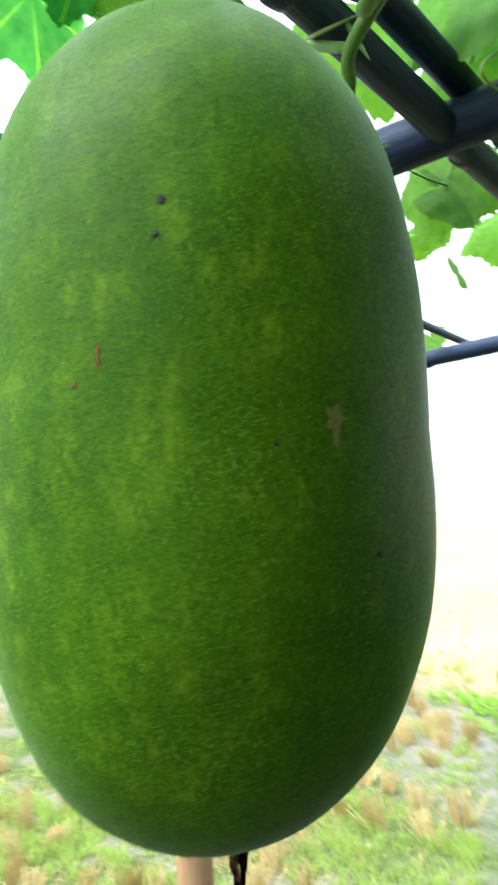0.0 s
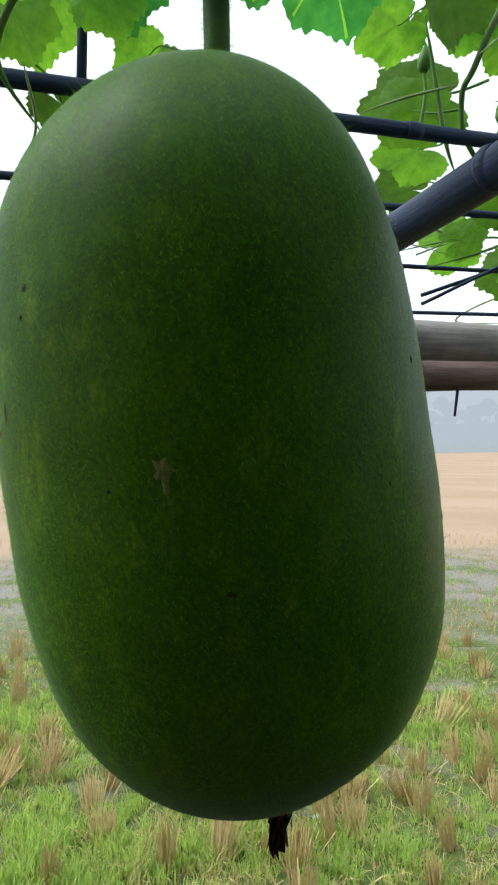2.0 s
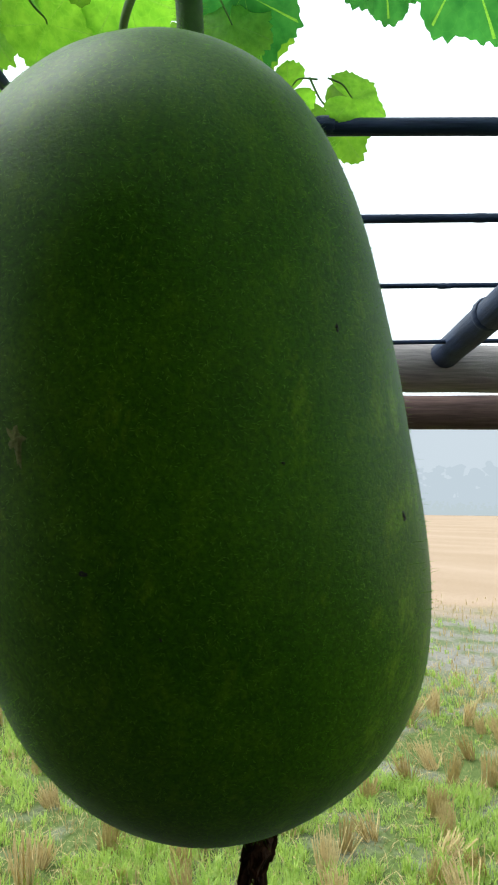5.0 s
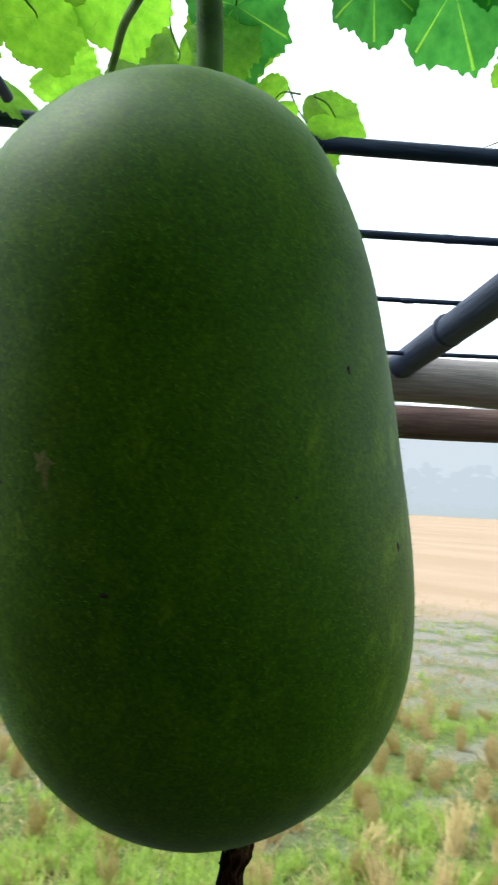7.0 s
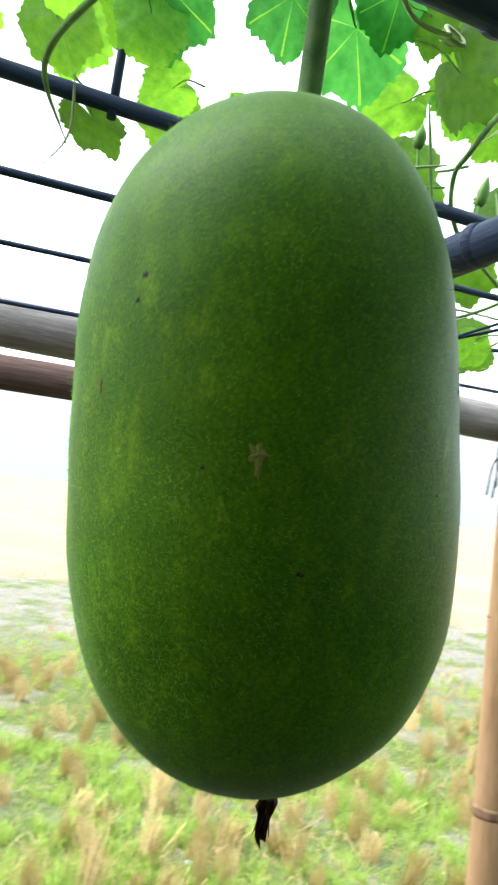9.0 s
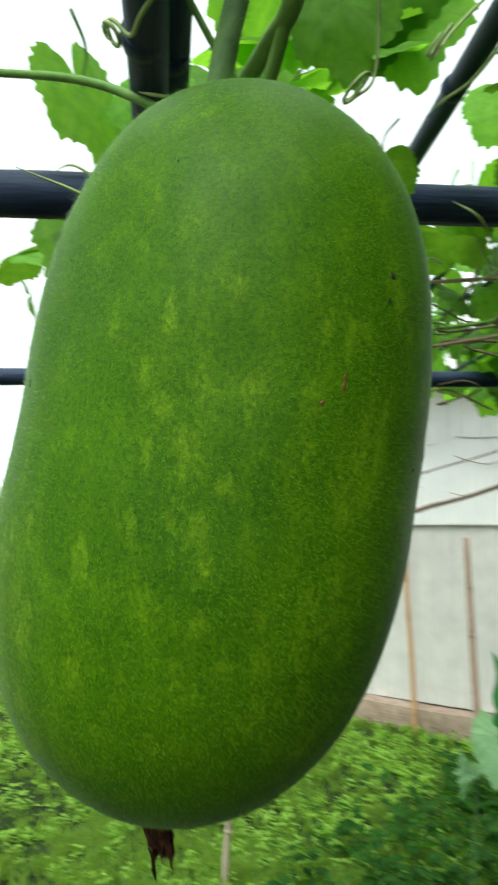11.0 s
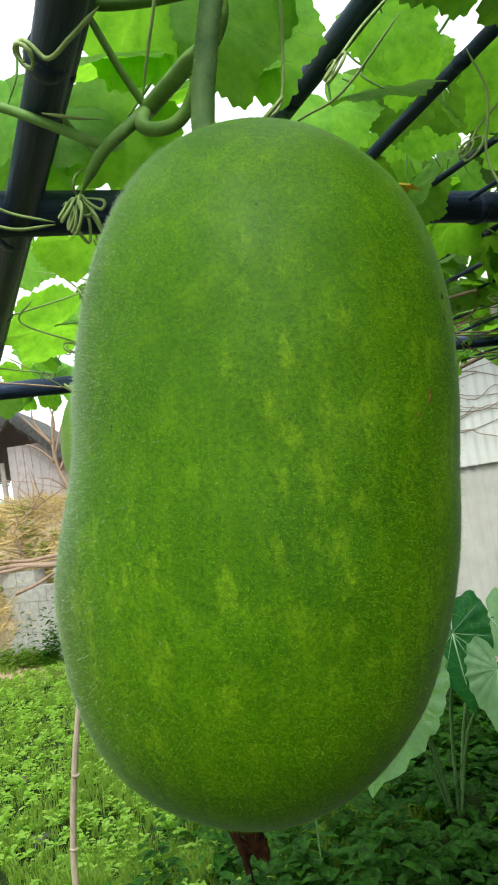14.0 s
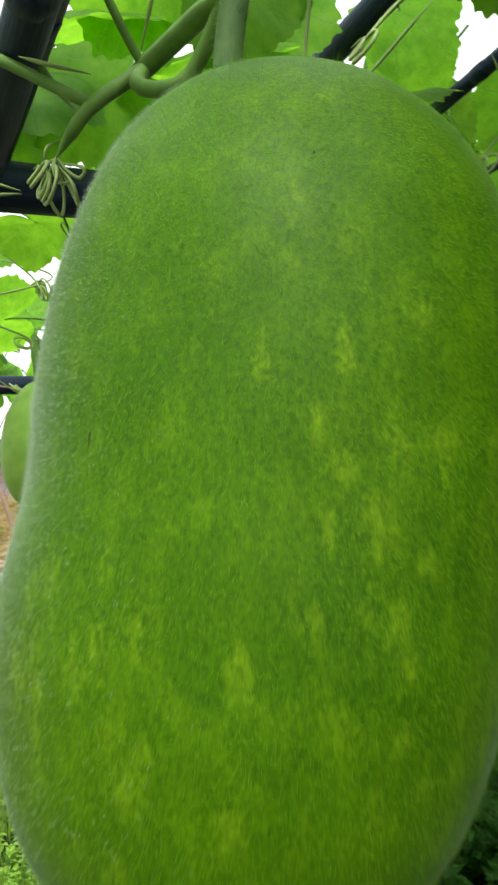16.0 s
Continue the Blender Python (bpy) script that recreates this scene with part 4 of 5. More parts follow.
stem([(-0.139, 0.719, 1.983), (-0.048, 0.754, 2.008), (0.024, 0.782, 2.048), (0.105, 0.812, 2.109)], 0.0030, 0.0024)
stem([(0.0, 0.95, 2.03), (-0.08, 1.05, 2.0), (-0.10, 1.2, 2.0), (0.0, 1.30, 2.0)], 0.0022, 0.0016)
stem([(-0.25, 0.80, 2.03), (-0.10, 0.84, 2.045), (0.05, 0.92, 2.03), (0.2, 1.02, 2.04)], 0.0024, 0.0018)


for pts, r0, r1 in STEMS:
    line = spline([p - vine.location for p in pts], 7)
    rad = [r0 + (r1 - r0) * i / (len(line) - 1) for i in range(len(line))]
    others = [q for o in STEMS if o[0] is not pts for q in o[0]]
    if min((pts[-1] - q).length for q in others) > 0.004:
        rad = [r * min(1.0, (0.5 if r0 > 0.005 else 0.18) + (len(line) - 1 - i) / 9) for i, r in enumerate(rad)]
    if min((pts[0] - q).length for q in others) > 0.004:
        rad = [r * min(1.0, (0.7 if r0 > 0.005 else 0.18) + i / 9) for i, r in enumerate(rad)]
    part("vine_stem", tube(bmesh.new(), line, rad, 9), STEM, vine)

def tendril(pts, r=0.0012, coil=0.0, turns=0, size=0.009, n=9):
    """A thin tendril along points, ending in a coil of so many turns."""
    s = spline([Vector(p) - vine.location for p in pts], n)
    if turns:
        e, d = s[-1], (s[-1] - s[-2]).normalized()
        u = d.orthogonal().normalized()
        w = d.cross(u)
        for k in range(1, turns * 12):
            t = k / 12 * 2 * math.pi
            q = size * (1 - 0.25 * k / (turns * 12)) * (1 + 0.25 * math.sin(t * 0.37))
            s.append(e + u * (1 - math.cos(t)) * q + d * math.sin(t) * q + w * coil * k / 12)
    return part("tendril", tube(bmesh.new(), s, [r * min(1.0, 0.25 + (len(s) - 1 - i) / 12, 0.3 + i / 5) for i in range(len(s))], 5), TENDRIL, vine)


tendril([(0.113, 0.146, 1.966), (0.116, 0.152, 1.960), (0.117, 0.156, 1.952)], 0.0013, 0.0015, 3, 0.010)
tendril([(0.113, 0.146, 1.966), (0.112, 0.153, 1.962), (0.110, 0.158, 1.955)], 0.0012, 0.0024, 2, 0.008)
for dx, dy, dz in ((0.010, -0.012, -0.030), (-0.004, 0.014, -0.024), (0.012, 0.004, -0.034), (-0.010, -0.006, -0.020), (0.002, -0.018, -0.016)):
    tendril([(0.113, 0.146, 1.967), (0.113 + dx * 0.7, 0.146 + dy * 0.3, 1.967 + dz * 0.55), (0.113 + dx * 0.6, 0.146 + dy * 0.8, 1.967 + dz), (0.113 - dx * 0.4, 0.146 + dy, 1.967 + dz * 0.7), (0.114, 0.147, 1.964)], 0.0012)
tendril([(0.150, 0.195, 1.968), (0.120, 0.215, 1.962), (0.090, 0.240, 1.975), (0.060, 0.260, 1.985)], 0.0014)
tendril([(0.150, 0.195, 1.970), (0.125, 0.220, 1.978), (0.100, 0.240, 1.995), (0.110, 0.280, 2.005)], 0.0012)
tendril([(0.020, 0.060, 2.020), (0.026, 0.085, 2.014), (0.040, 0.110, 2.018), (0.036, 0.120, 2.03)], 0.0016, 0.004, 2, 0.007)
tendril([(0.085, 0.150, 2.016), (0.095, 0.130, 2.010), (0.115, 0.120, 2.014)], 0.0014)
tendril([(0.112, 0.085, 2.018), (0.09, 0.06, 2.05), (0.07, 0.03, 2.09), (0.08, 0.0, 2.12)], 0.0013)
tendril([(0.12, -0.02, 2.06), (0.14, -0.01, 2.03), (0.15, 0.0, 2.0), (0.14, 0.01, 1.985)], 0.0012, 0.0012, 2, 0.010)
tendril([(0.22, -0.10, 2.10), (0.21, -0.06, 2.07), (0.19, -0.04, 2.04), (0.18, -0.03, 2.02)], 0.0012, 0.003, 2, 0.010)
tendril([(0.25, -0.08, 2.09), (0.28, -0.02, 2.06), (0.30, 0.02, 2.06), (0.33, 0.05, 2.07)], 0.0013)
tendril([(0.34, -0.12, 2.09), (0.35, -0.13, 2.05), (0.36, -0.12, 2.0), (0.355, -0.13, 1.955), (0.36, -0.12, 1.93)], 0.0013, 0.002, 1, 0.012)
tendril([(0.40, -0.18, 2.09), (0.43, -0.12, 2.06), (0.42, -0.10, 2.03)], 0.0014, 0.004, 3, 0.011)
tendril([(0.55, -0.22, 2.08), (0.56, -0.20, 2.04), (0.55, -0.18, 2.02)], 0.0014, 0.004, 3, 0.010)
tendril([(0.02, 0.50, 2.08), (0.03, 0.49, 2.03), (0.035, 0.48, 2.01)], 0.0016, 0.003, 2, 0.020)
tendril([(0.05, 0.50, 2.075), (0.06, 0.47, 2.05), (0.07, 0.44, 2.04)], 0.0014, 0.003, 2, 0.012)
tendril([(-0.032, 0.493, 2.112), (-0.080, 0.479, 2.106), (-0.127, 0.462, 2.094)], 0.0017)
tendril([(0.020, 0.380, 2.080), (0.054, 0.440, 2.135), (0.053, 0.439, 2.109), (0.052, 0.439, 2.074), (0.060, 0.441, 2.062), (0.067, 0.442, 2.096), (0.055, 0.44, 2.10)], 0.0017)
tendril([(-0.25, 0.12, 2.04), (-0.30, 0.18, 2.02), (-0.37, 0.22, 2.01)], 0.0013)
tendril([(-0.315, 0.987, 1.978), (-0.318, 0.986, 1.961), (-0.320, 0.986, 1.933), (-0.319, 0.989, 1.899), (-0.302, 1.005, 1.865), (-0.281, 1.024, 1.848)], 0.0028)
for k in range(22):
    a, b = rnd.uniform(0.32, 1.0), rnd.uniform(-0.95, 0.02)
    p = tr(a, b, rnd.uniform(2.02, 2.09))
    tendril([p, p + Vector((rnd.gauss(0, 0.03), rnd.gauss(0, 0.03), -0.03)), p + Vector((rnd.gauss(0, 0.05), rnd.gauss(0, 0.05), -0.06))], 0.0012, 0.003, rnd.randint(1, 3), rnd.uniform(0.006, 0.012))
for k in range(46):
    p = tr(rnd.uniform(0.55, 1.35), rnd.uniform(-2.0, -0.15), rnd.uniform(1.99, 2.10)) - vine.location
    q = [p]
    for j in range(4):
        q.append(q[-1] + Vector((rnd.gauss(0, 0.07), rnd.gauss(0, 0.07), rnd.gauss(-0.004, 0.022))))
    part("dry_stem", tube(bmesh.new(), spline(q, 4), [rnd.uniform(0.0014, 0.0030)] * 17, 5), (SHRUB, BRANCH, STEM)[k % 3], vine)
for k in range(7):
    a, b = rnd.uniform(0.35, 1.2), rnd.uniform(0.45, 0.95)
    p = tr(a, b, rnd.uniform(2.0, 2.05))
    q = p + Vector((rnd.gauss(0, 0.12), rnd.gauss(0, 0.12), rnd.uniform(-0.03, 0.03)))
    r_ = q + Vector((rnd.gauss(0, 0.10), rnd.gauss(0, 0.10), rnd.uniform(-0.03, 0.03)))
    tendril([p, (p + q) / 2 + Vector((0, 0, 0.02)), q, r_], rnd.uniform(0.0012, 0.0022))
for x, y, z, s in ((0.52, -0.02, 2.06, 0.020), (0.80, -0.15, 2.06, 0.024), (0.66, -0.30, 2.04, 0.022), (0.95, -0.2, 2.02, 0.02)):
    bm = bmesh.new()
    for k in range(5):
        a = k * 1.2566
        d, t = Vector((math.cos(a), math.sin(a), -0.6)), Vector((-math.sin(a), math.cos(a), 0))
        o = Vector((x, y, z)) - vine.location
        v = [bm.verts.new(o), bm.verts.new(o + d * s * 0.6 + t * s * 0.4), bm.verts.new(o + d * s * 1.15), bm.verts.new(o + d * s * 0.6 - t * s * 0.4)]
        bm.faces.new(v)
    part("flower", bm, YELLOW, vine, "withering yellow gourd flower")

# a young gourd further along
young = thing("ash_gourd", (0.725, 0.556, 1.968), "small young green gourd hanging further along the trellis", "gourd", "gourds")
bm = bmesh.new()
bmesh.ops.create_uvsphere(bm, u_segments=40, v_segments=28, radius=1)
for v in bm.verts:
    z = v.co.z
    k = 0.058 * (1 - 0.10 * z)
    v.co = Vector((v.co.x * k, v.co.y * k, -0.098 + z * 0.100)) + Vector((0.006 * z, 0, 0))
smooth(part("body", bm, YOUNGSKIN, young).data)
part("stalk", tube(bmesh.new(), spline([(0.004, 0, -0.004), (0.004, 0.002, 0.03), (0.0, 0.004, 0.085)], 5), 0.0055, 8), STEM, young)
part("dried_blossom", tube(bmesh.new(), [(0, 0, -0.195), (0.002, 0.001, -0.203), (0.004, 0, -0.212)], [0.006, 0.007, 0.003], 7), DRY, young)

# ---- field growth ----


def blades(name, spots, lean, material, seed, label, kind="stuff", category="grass"):
    """Many grass blades, one tapering strip each: spots are (x, y, height, width)."""
    rr = random.Random(seed)
    v, f = [], []
    for x, y, h, w in spots:
        a, d = rr.uniform(0, 6.283), rr.uniform(0, 6.283)
        ux, uy = math.cos(a) * w, math.sin(a) * w
        lx, ly = math.cos(d) * h * lean * rr.random(), math.sin(d) * h * lean * rr.random()
        k = len(v)
        v += [(x - ux, y - uy, -0.03), (x + ux, y + uy, -0.03), (x + ux * 0.8 + lx * 0.4, y + uy * 0.8 + ly * 0.4, h * 0.6),
              (x - ux * 0.8 + lx * 0.4, y - uy * 0.8 + ly * 0.4, h * 0.6), (x + lx, y + ly, h)]
        f += [(k, k + 1, k + 2, k + 3), (k + 3, k + 2, k + 4)]
    me = bpy.data.meshes.new(name)
    me.from_pydata(v, [], f)
    ob = part(name, me, material)
    return tagged(ob, label, category, kind=kind)


rg = random.Random(12)


def clumps(n, near, far, a0, a1, cover, low, high, wide, per=22):
    """Spots of grass in tufts: n blades, where cover(x, y, r) is above chance."""
    out = []
    while len(out) < n:
        r, a = near + (far - near) * rg.random() ** 1.4, rg.uniform(a0, a1)
        x, y = -math.sin(radians(a)) * r, math.cos(radians(a)) * r
        c = cover(x, y, r)
        if c < rg.uniform(0, 1):
            continue
        k = rg.uniform(0.5, 1.2) * (0.6 + 0.5 * c)
        for _ in range(int(per * k)):
            t, d = rg.uniform(0, 6.283), abs(rg.gauss(0, 0.035)) * k
            out.append((x + math.cos(t) * d, y + math.sin(t) * d, rg.uniform(low, high) * k, rg.uniform(0.6, 1.3) * wide))
    return out


def field_cover(x, y, r):
    c = 0.5 + 1.1 * noise.noise(Vector((x * 0.8, y * 0.8, 4))) + 0.7 * noise.noise(Vector((x * 2.6, y * 2.6, 1)))
    return c * (0.9 if r < 6.2 else (0.4 if r < 8.0 else 0.14))


blades("field_grass", clumps(85000, 2.2, 12, -22, 82, field_cover, 0.03, 0.115, 0.0034), 1.1, GRASS, 1, "short tufts of green grass between the rice stubble")

blades("dry_grass", clumps(26000, 2.2, 9, -22, 82, lambda x, y, r: 0.35 + 0.8 * noise.noise(Vector((x * 1.1, y * 1.1, 14))), 0.03, 0.11, 0.0022, 14), 1.3, STRAW, 21, "dry yellow grass blades among the green")

spots = []
while len(spots) < 7000:
    r, a = 7 + 8 * rg.random() ** 1.4, rg.uniform(-25, 82)
    spots.append((-math.sin(radians(a)) * r, math.cos(radians(a)) * r, rg.uniform(0.03, 0.09), rg.uniform(0.003, 0.008)))
blades("straw_stubble", spots, 0.5, STRAW, 2, "dry straw stubble over the harvested field", category="stubble")

spots = []
while len(spots) < 20000:
    r, a = 2.2 + 6 * rg.random(), rg.uniform(-22, 82)
    spots.append((-math.sin(radians(a)) * r, math.cos(radians(a)) * r, rg.uniform(0.01, 0.05), rg.uniform(0.0015, 0.004)))
blades("fallen_straw", spots, 5.0, STRAW, 3, "loose dry straw lying on the ground", category="straw")


def tuft_mesh(seed):
    """One clump of cut rice stalks, 0.2 m tall."""
    rr = random.Random(seed)
    tv, tf = [], []
    lx, ly = rr.gauss(0, 0.03), rr.gauss(0, 0.03)
    for k in range(46):
        t, r = rr.uniform(0, 6.283), 0.036 * rr.random() ** 0.6
        ox, oy = math.cos(t) * r, math.sin(t) * r
        s = rr.uniform(0.0, 0.03) if rr.random() < 0.85 else rr.uniform(0.03, 0.12)
        h = 0.2 * rr.uniform(0.50, 1.0)
        ex, ey = ox + math.cos(t) * s + lx, oy + math.sin(t) * s + ly
        w = rr.uniform(0.0024, 0.0044)
        j = len(tv)
        for q in range(3):
            c, g = math.cos(q * 2.094) * w, math.sin(q * 2.094) * w
            tv += [(ox + c, oy + g, -0.02), (ex + c * 0.7, ey + g * 0.7, h)]
        for q in range(3):
            q2 = (q + 1) % 3
            tf.append((j + 2 * q, j + 2 * q2, j + 2 * q2 + 1, j + 2 * q + 1))
    me = bpy.data.meshes.new("tuft")
    me.from_pydata(tv, [], tf)
    me.materials.append(STRAW)
    return me


TUFTS = [tuft_mesh(50 + k) for k in range(10)]
for row in range(-30, 30):
    for col in range(0, 26):
        p = tr(row * 0.235 + 0.04 * math.sin(col * 3.3), 1.55 + col * 0.26 + 0.05 * math.sin(row * 2.2), 0)
        p += Vector((rg.uniform(-0.05, 0.05), rg.uniform(-0.05, 0.05), 0))
        d, a = math.hypot(p.x, p.y), math.degrees(math.atan2(-p.x, p.y))
        if not (2.2 < d < 6.6 and -22 < a < 75) or rg.random() < 0.58:
            continue
        size, tall = rg.uniform(0.75, 1.3), rg.uniform(0.13, 0.25)
        tuft = new("stubble_tuft", TUFTS[rg.randrange(10)])
        tuft.matrix_world = Matrix.Translation(p) @ pose(0, 0, 0, 0, 0, rg.uniform(0, 360)) @ Matrix.Diagonal((size, size, tall / 0.2, 1))
        tagged(tuft, "dry tan tuft of cut rice stalks in the grass" if size < 1.1 else "broad dry tan tuft of cut rice stalks in the grass", "stubble", "rice stubble tufts")

# ---- yard side: grass, weeds, wall, sheds ----
def yard_cover(x, y, r):
    if x > 8.2 or (x > 5.7 and y < 4.0) or y < 0.9 + 0.5 * noise.noise(Vector((x * 1.5, y * 1.5, 2))):
        return -1
    return 0.75 + 0.8 * noise.noise(Vector((x * 1.1, y * 1.1, 9)))


blades("yard_grass", clumps(100000, 2.0, 11.0, -118, -24, yard_cover, 0.03, 0.10, 0.0042), 0.9, YARDGRASS, 4, "lush bright green grass of the yard")


def weeds(name, n, where, size, material, seed, label):
    """Many small broad leaves on short stems."""
    rr = random.Random(seed)
    v, f = [], []
    while len(f) < n * 2:
        x, y = where(rr)
        z = rr.uniform(0.01, 0.20) * (0.5 + 0.7 * noise.noise(Vector((x * 2, y * 2, 3))) + 0.3)
        s, a = rr.uniform(0.6, 1.3) * size, rr.uniform(0, 6.283)
        d = Vector((math.cos(a), math.sin(a), rr.uniform(-0.5, 0.4)))
        t = Vector((-math.sin(a), math.cos(a), rr.uniform(-0.4, 0.4)))
        o = Vector((x, y, max(0.012, z)))
        k = len(v)
        v += [tuple(o), tuple(o + d * s * 0.45 + t * s * 0.42), tuple(o + d * s), tuple(o + d * s * 0.45 - t * s * 0.42)]
        f += [(k, k + 1, k + 2), (k, k + 2, k + 3)]
    me = bpy.data.meshes.new(name)
    me.from_pydata(v, [], f)
    return tagged(part(name, me, material), label, "weeds", kind="stuff")


def yard(rr):
    while True:
        x, y = rr.uniform(1.7, 5.7), rr.uniform(-1.6, 4.2)
        edge = 0.55 + 0.45 * noise.noise(Vector((x * 0.8, y * 0.8, 6)))
        want = edge if y < 2.1 else edge * 0.25
        if rr.random() < want:
            return x, y


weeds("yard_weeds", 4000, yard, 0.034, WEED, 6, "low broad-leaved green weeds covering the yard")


def weed_plants(name, n, where, material, seed, label, tall=0.32, size=0.05, base=lambda x, y: 0.0):
    """Leafy weeds: on each stem leaves in turns, larger below."""
    rr = random.Random(seed)
    v, f = [], []
    for _ in range(n):
        x, y = where(rr)
        h = tall * rr.uniform(0.3, 1.0) * (0.75 + 0.5 * noise.noise(Vector((x * 1.6, y * 1.6, 3))))
        lx, ly, low = rr.gauss(0, 0.25), rr.gauss(0, 0.25), base(x, y)
        turns = rr.randint(6, 12)
        for i in range(turns):
            t = (i + 0.6) / turns
            o = Vector((x + lx * h * t, y + ly * h * t, low + max(0.01, h * t)))
            a, s = i * 2.4 + rr.uniform(-0.4, 0.4), size * rr.uniform(0.6, 1.25) * (1.15 - 0.45 * t)
            d = Vector((math.cos(a), math.sin(a), rr.uniform(-0.35, 0.55)))
            q = Vector((-math.sin(a), math.cos(a), rr.uniform(-0.25, 0.25)))
            up = Vector((0, 0, 0.10 * s))
            k = len(v)
            v += [tuple(o), tuple(o + d * s * 0.35 + q * s * 0.34 + up), tuple(o + d * s * 0.75 + q * s * 0.24 + up), tuple(o + d * s * 1.1 - up),
                  tuple(o + d * s * 0.75 - q * s * 0.24 + up), tuple(o + d * s * 0.35 - q * s * 0.34 + up), tuple(o + d * s * 0.55)]
            f += [(k, k + 6, k + 1), (k + 1, k + 6, k + 2), (k + 2, k + 6, k + 3), (k + 3, k + 6, k + 4), (k + 4, k + 6, k + 5), (k + 5, k + 6, k)]
        w = 0.0025
        k = len(v)
        v += [(x - w, y, low - 0.02), (x + w, y, low - 0.02), (x + lx * h, y + ly * h, low + h)]
        f.append((k, k + 1, k + 2))
    me = bpy.data.meshes.new(name)
    me.from_pydata(v, [], f)
    return tagged(part(name, me, material), label, "weeds", kind="stuff")


def shady(rr):
    while True:
        x, y = rr.uniform(2.5, 5.6), rr.uniform(-1.6, 2.2)
        if rr.random() < min(1.0, (2.2 - y) / 1.3):
            return x, y


weed_plants("yard_creeper", 800, shady, SHADEWEED, 7, "leafy dark green weeds in front of the tin wall", 0.46, 0.105)
weed_plants("grass_weeds", 2600, lambda rr: (rr.uniform(2.2, 8.0), rr.uniform(1.2, 6.5)), YARDGRASS, 8, "small light green weeds in the yard grass", 0.12, 0.05)

# taro plants
def taro_mesh(seed):
    bm = bmesh.new()
    n = 65
    prev = None
    c = bm.verts.new((0, 0, 0))
    for f in (0.3, 0.6, 0.85, 1.0):
        cur = []
        for k in range(n):
            th = -math.pi + 2 * math.pi * (k + 0.5) / n
            q = abs(th) / math.pi
            r = float(np.interp(q, (0, 0.025, 0.07, 0.16, 0.30, 0.5, 0.65, 0.8, 0.9, 0.96, 1), (1.04, 0.91, 0.78, 0.65, 0.55, 0.51, 0.57, 0.62, 0.44, 0.20, 0.08)))
            r *= 1 + 0.025 * math.sin(th * 15 + seed) + 0.02 * math.sin(th * 29 + 2 * seed)
            x, y = f * r * math.sin(th), f * r * math.cos(th)
            z = -0.28 * (x * x + 0.5 * y * y) + 0.06 * noise.noise(Vector((x * 3, y * 3, seed))) + 0.16 * abs(x) + 0.035 * f * f * math.sin(th * 15 + seed) + 0.012 * math.cos(abs(th) * 24) * f
            cur.append(bm.verts.new((x, y, z)))
        for k in range(n - 1):
            if prev is None:
                bm.faces.new((c, cur[k + 1], cur[k]))
            else:
                bm.faces.new((prev[k], prev[k + 1], cur[k + 1], cur[k]))
        prev = cur
    for f in bm.faces:
        f.smooth = True
    nf = len(bm.faces)
    tube(bm, [(0, 0, 0.012), (0, 0.25, 0.004), (0, 0.5, -0.020), (0, 0.75, -0.065), (0, 0.95, -0.110)], [0.010, 0.009, 0.008, 0.006, 0.003], 5)
    for side in (-1, 1):
        for a in (0.42, 0.80, 1.35, 2.2):
            w = 0.88 * float(np.interp(a / math.pi, (0, 0.16, 0.5, 0.8), (0.9, 0.64, 0.50, 0.60)))
            ends = [(w * k * side * math.sin(a), w * k * math.cos(a)) for k in (0.05, 0.35, 0.7, 1.0)]
            tube(bm, [(x, y, -0.28 * (x * x + 0.5 * y * y) + 0.06 * noise.noise(Vector((x * 3, y * 3, seed))) + 0.16 * abs(x) + 0.016) for x, y in ends], [0.004, 0.0035, 0.0025, 0.0015], 4)
    bm.faces.ensure_lookup_table()
    for f in bm.faces[nf:]:
        f.material_index = 1
    me = done(bm, "blade")
    me.materials.append(TARO)
    me.materials.append(TAROVEIN)
    return me


TAROS = [taro_mesh(s) for s in range(3)]


def taro_leaf(ob, base, tip, face, k, blade=None, wide=1.0):
    b, e = Vector(base) - ob.location, Vector(tip) - ob.location
    y = (e - b).normalized()
    z = Vector(face)
    z = (z - y * z.dot(y)).normalized()
    lf = new("leaf", TAROS[k])
    lf.parent = ob
    lf.matrix_local = Matrix.Translation(b) @ Matrix((y.cross(z), y, z)).transposed().to_4x4() @ Matrix.Scale((e - b).length, 4) @ Matrix.Diagonal((wide, 1, 1, 1))
    if blade:
        lf.material_slots[0].link, lf.material_slots[0].material = "OBJECT", blade
    part("stalk", tube(bmesh.new(), spline([(0, 0, -0.03), (b.x * 0.4 + 0.05, b.y * 0.4, b.z * 0.6), (b.x + 0.05, b.y - 0.02, b.z * 0.98), tuple(b)], 5), 0.009 * wide * wide, 7), STALK, ob)


def taro(x, y, leaves, label):
    ob = thing("taro_plant", (x, y, 0), label, "plant", "taro plants")
    for dx, dy, z, size, yaw, tilt, roll, k in leaves:
        b = new("leaf", TAROS[k])
        b.parent = ob
        b.matrix_local = Matrix.Translation((dx, dy, z)) @ pose(0, 0, 0, 0, 0, yaw) @ pose(0, 0, 0, -tilt, roll, 0) @ Matrix.Scale(size, 4)
        part("stalk", tube(bmesh.new(), spline([(dx * 0.1, dy * 0.1, -0.03), (dx * 0.3 + 0.05, dy * 0.3, z * 0.6), (dx * 0.9, dy * 0.9, z * 0.97), (dx, dy, z)], 5), 0.009, 7), STALK, ob)


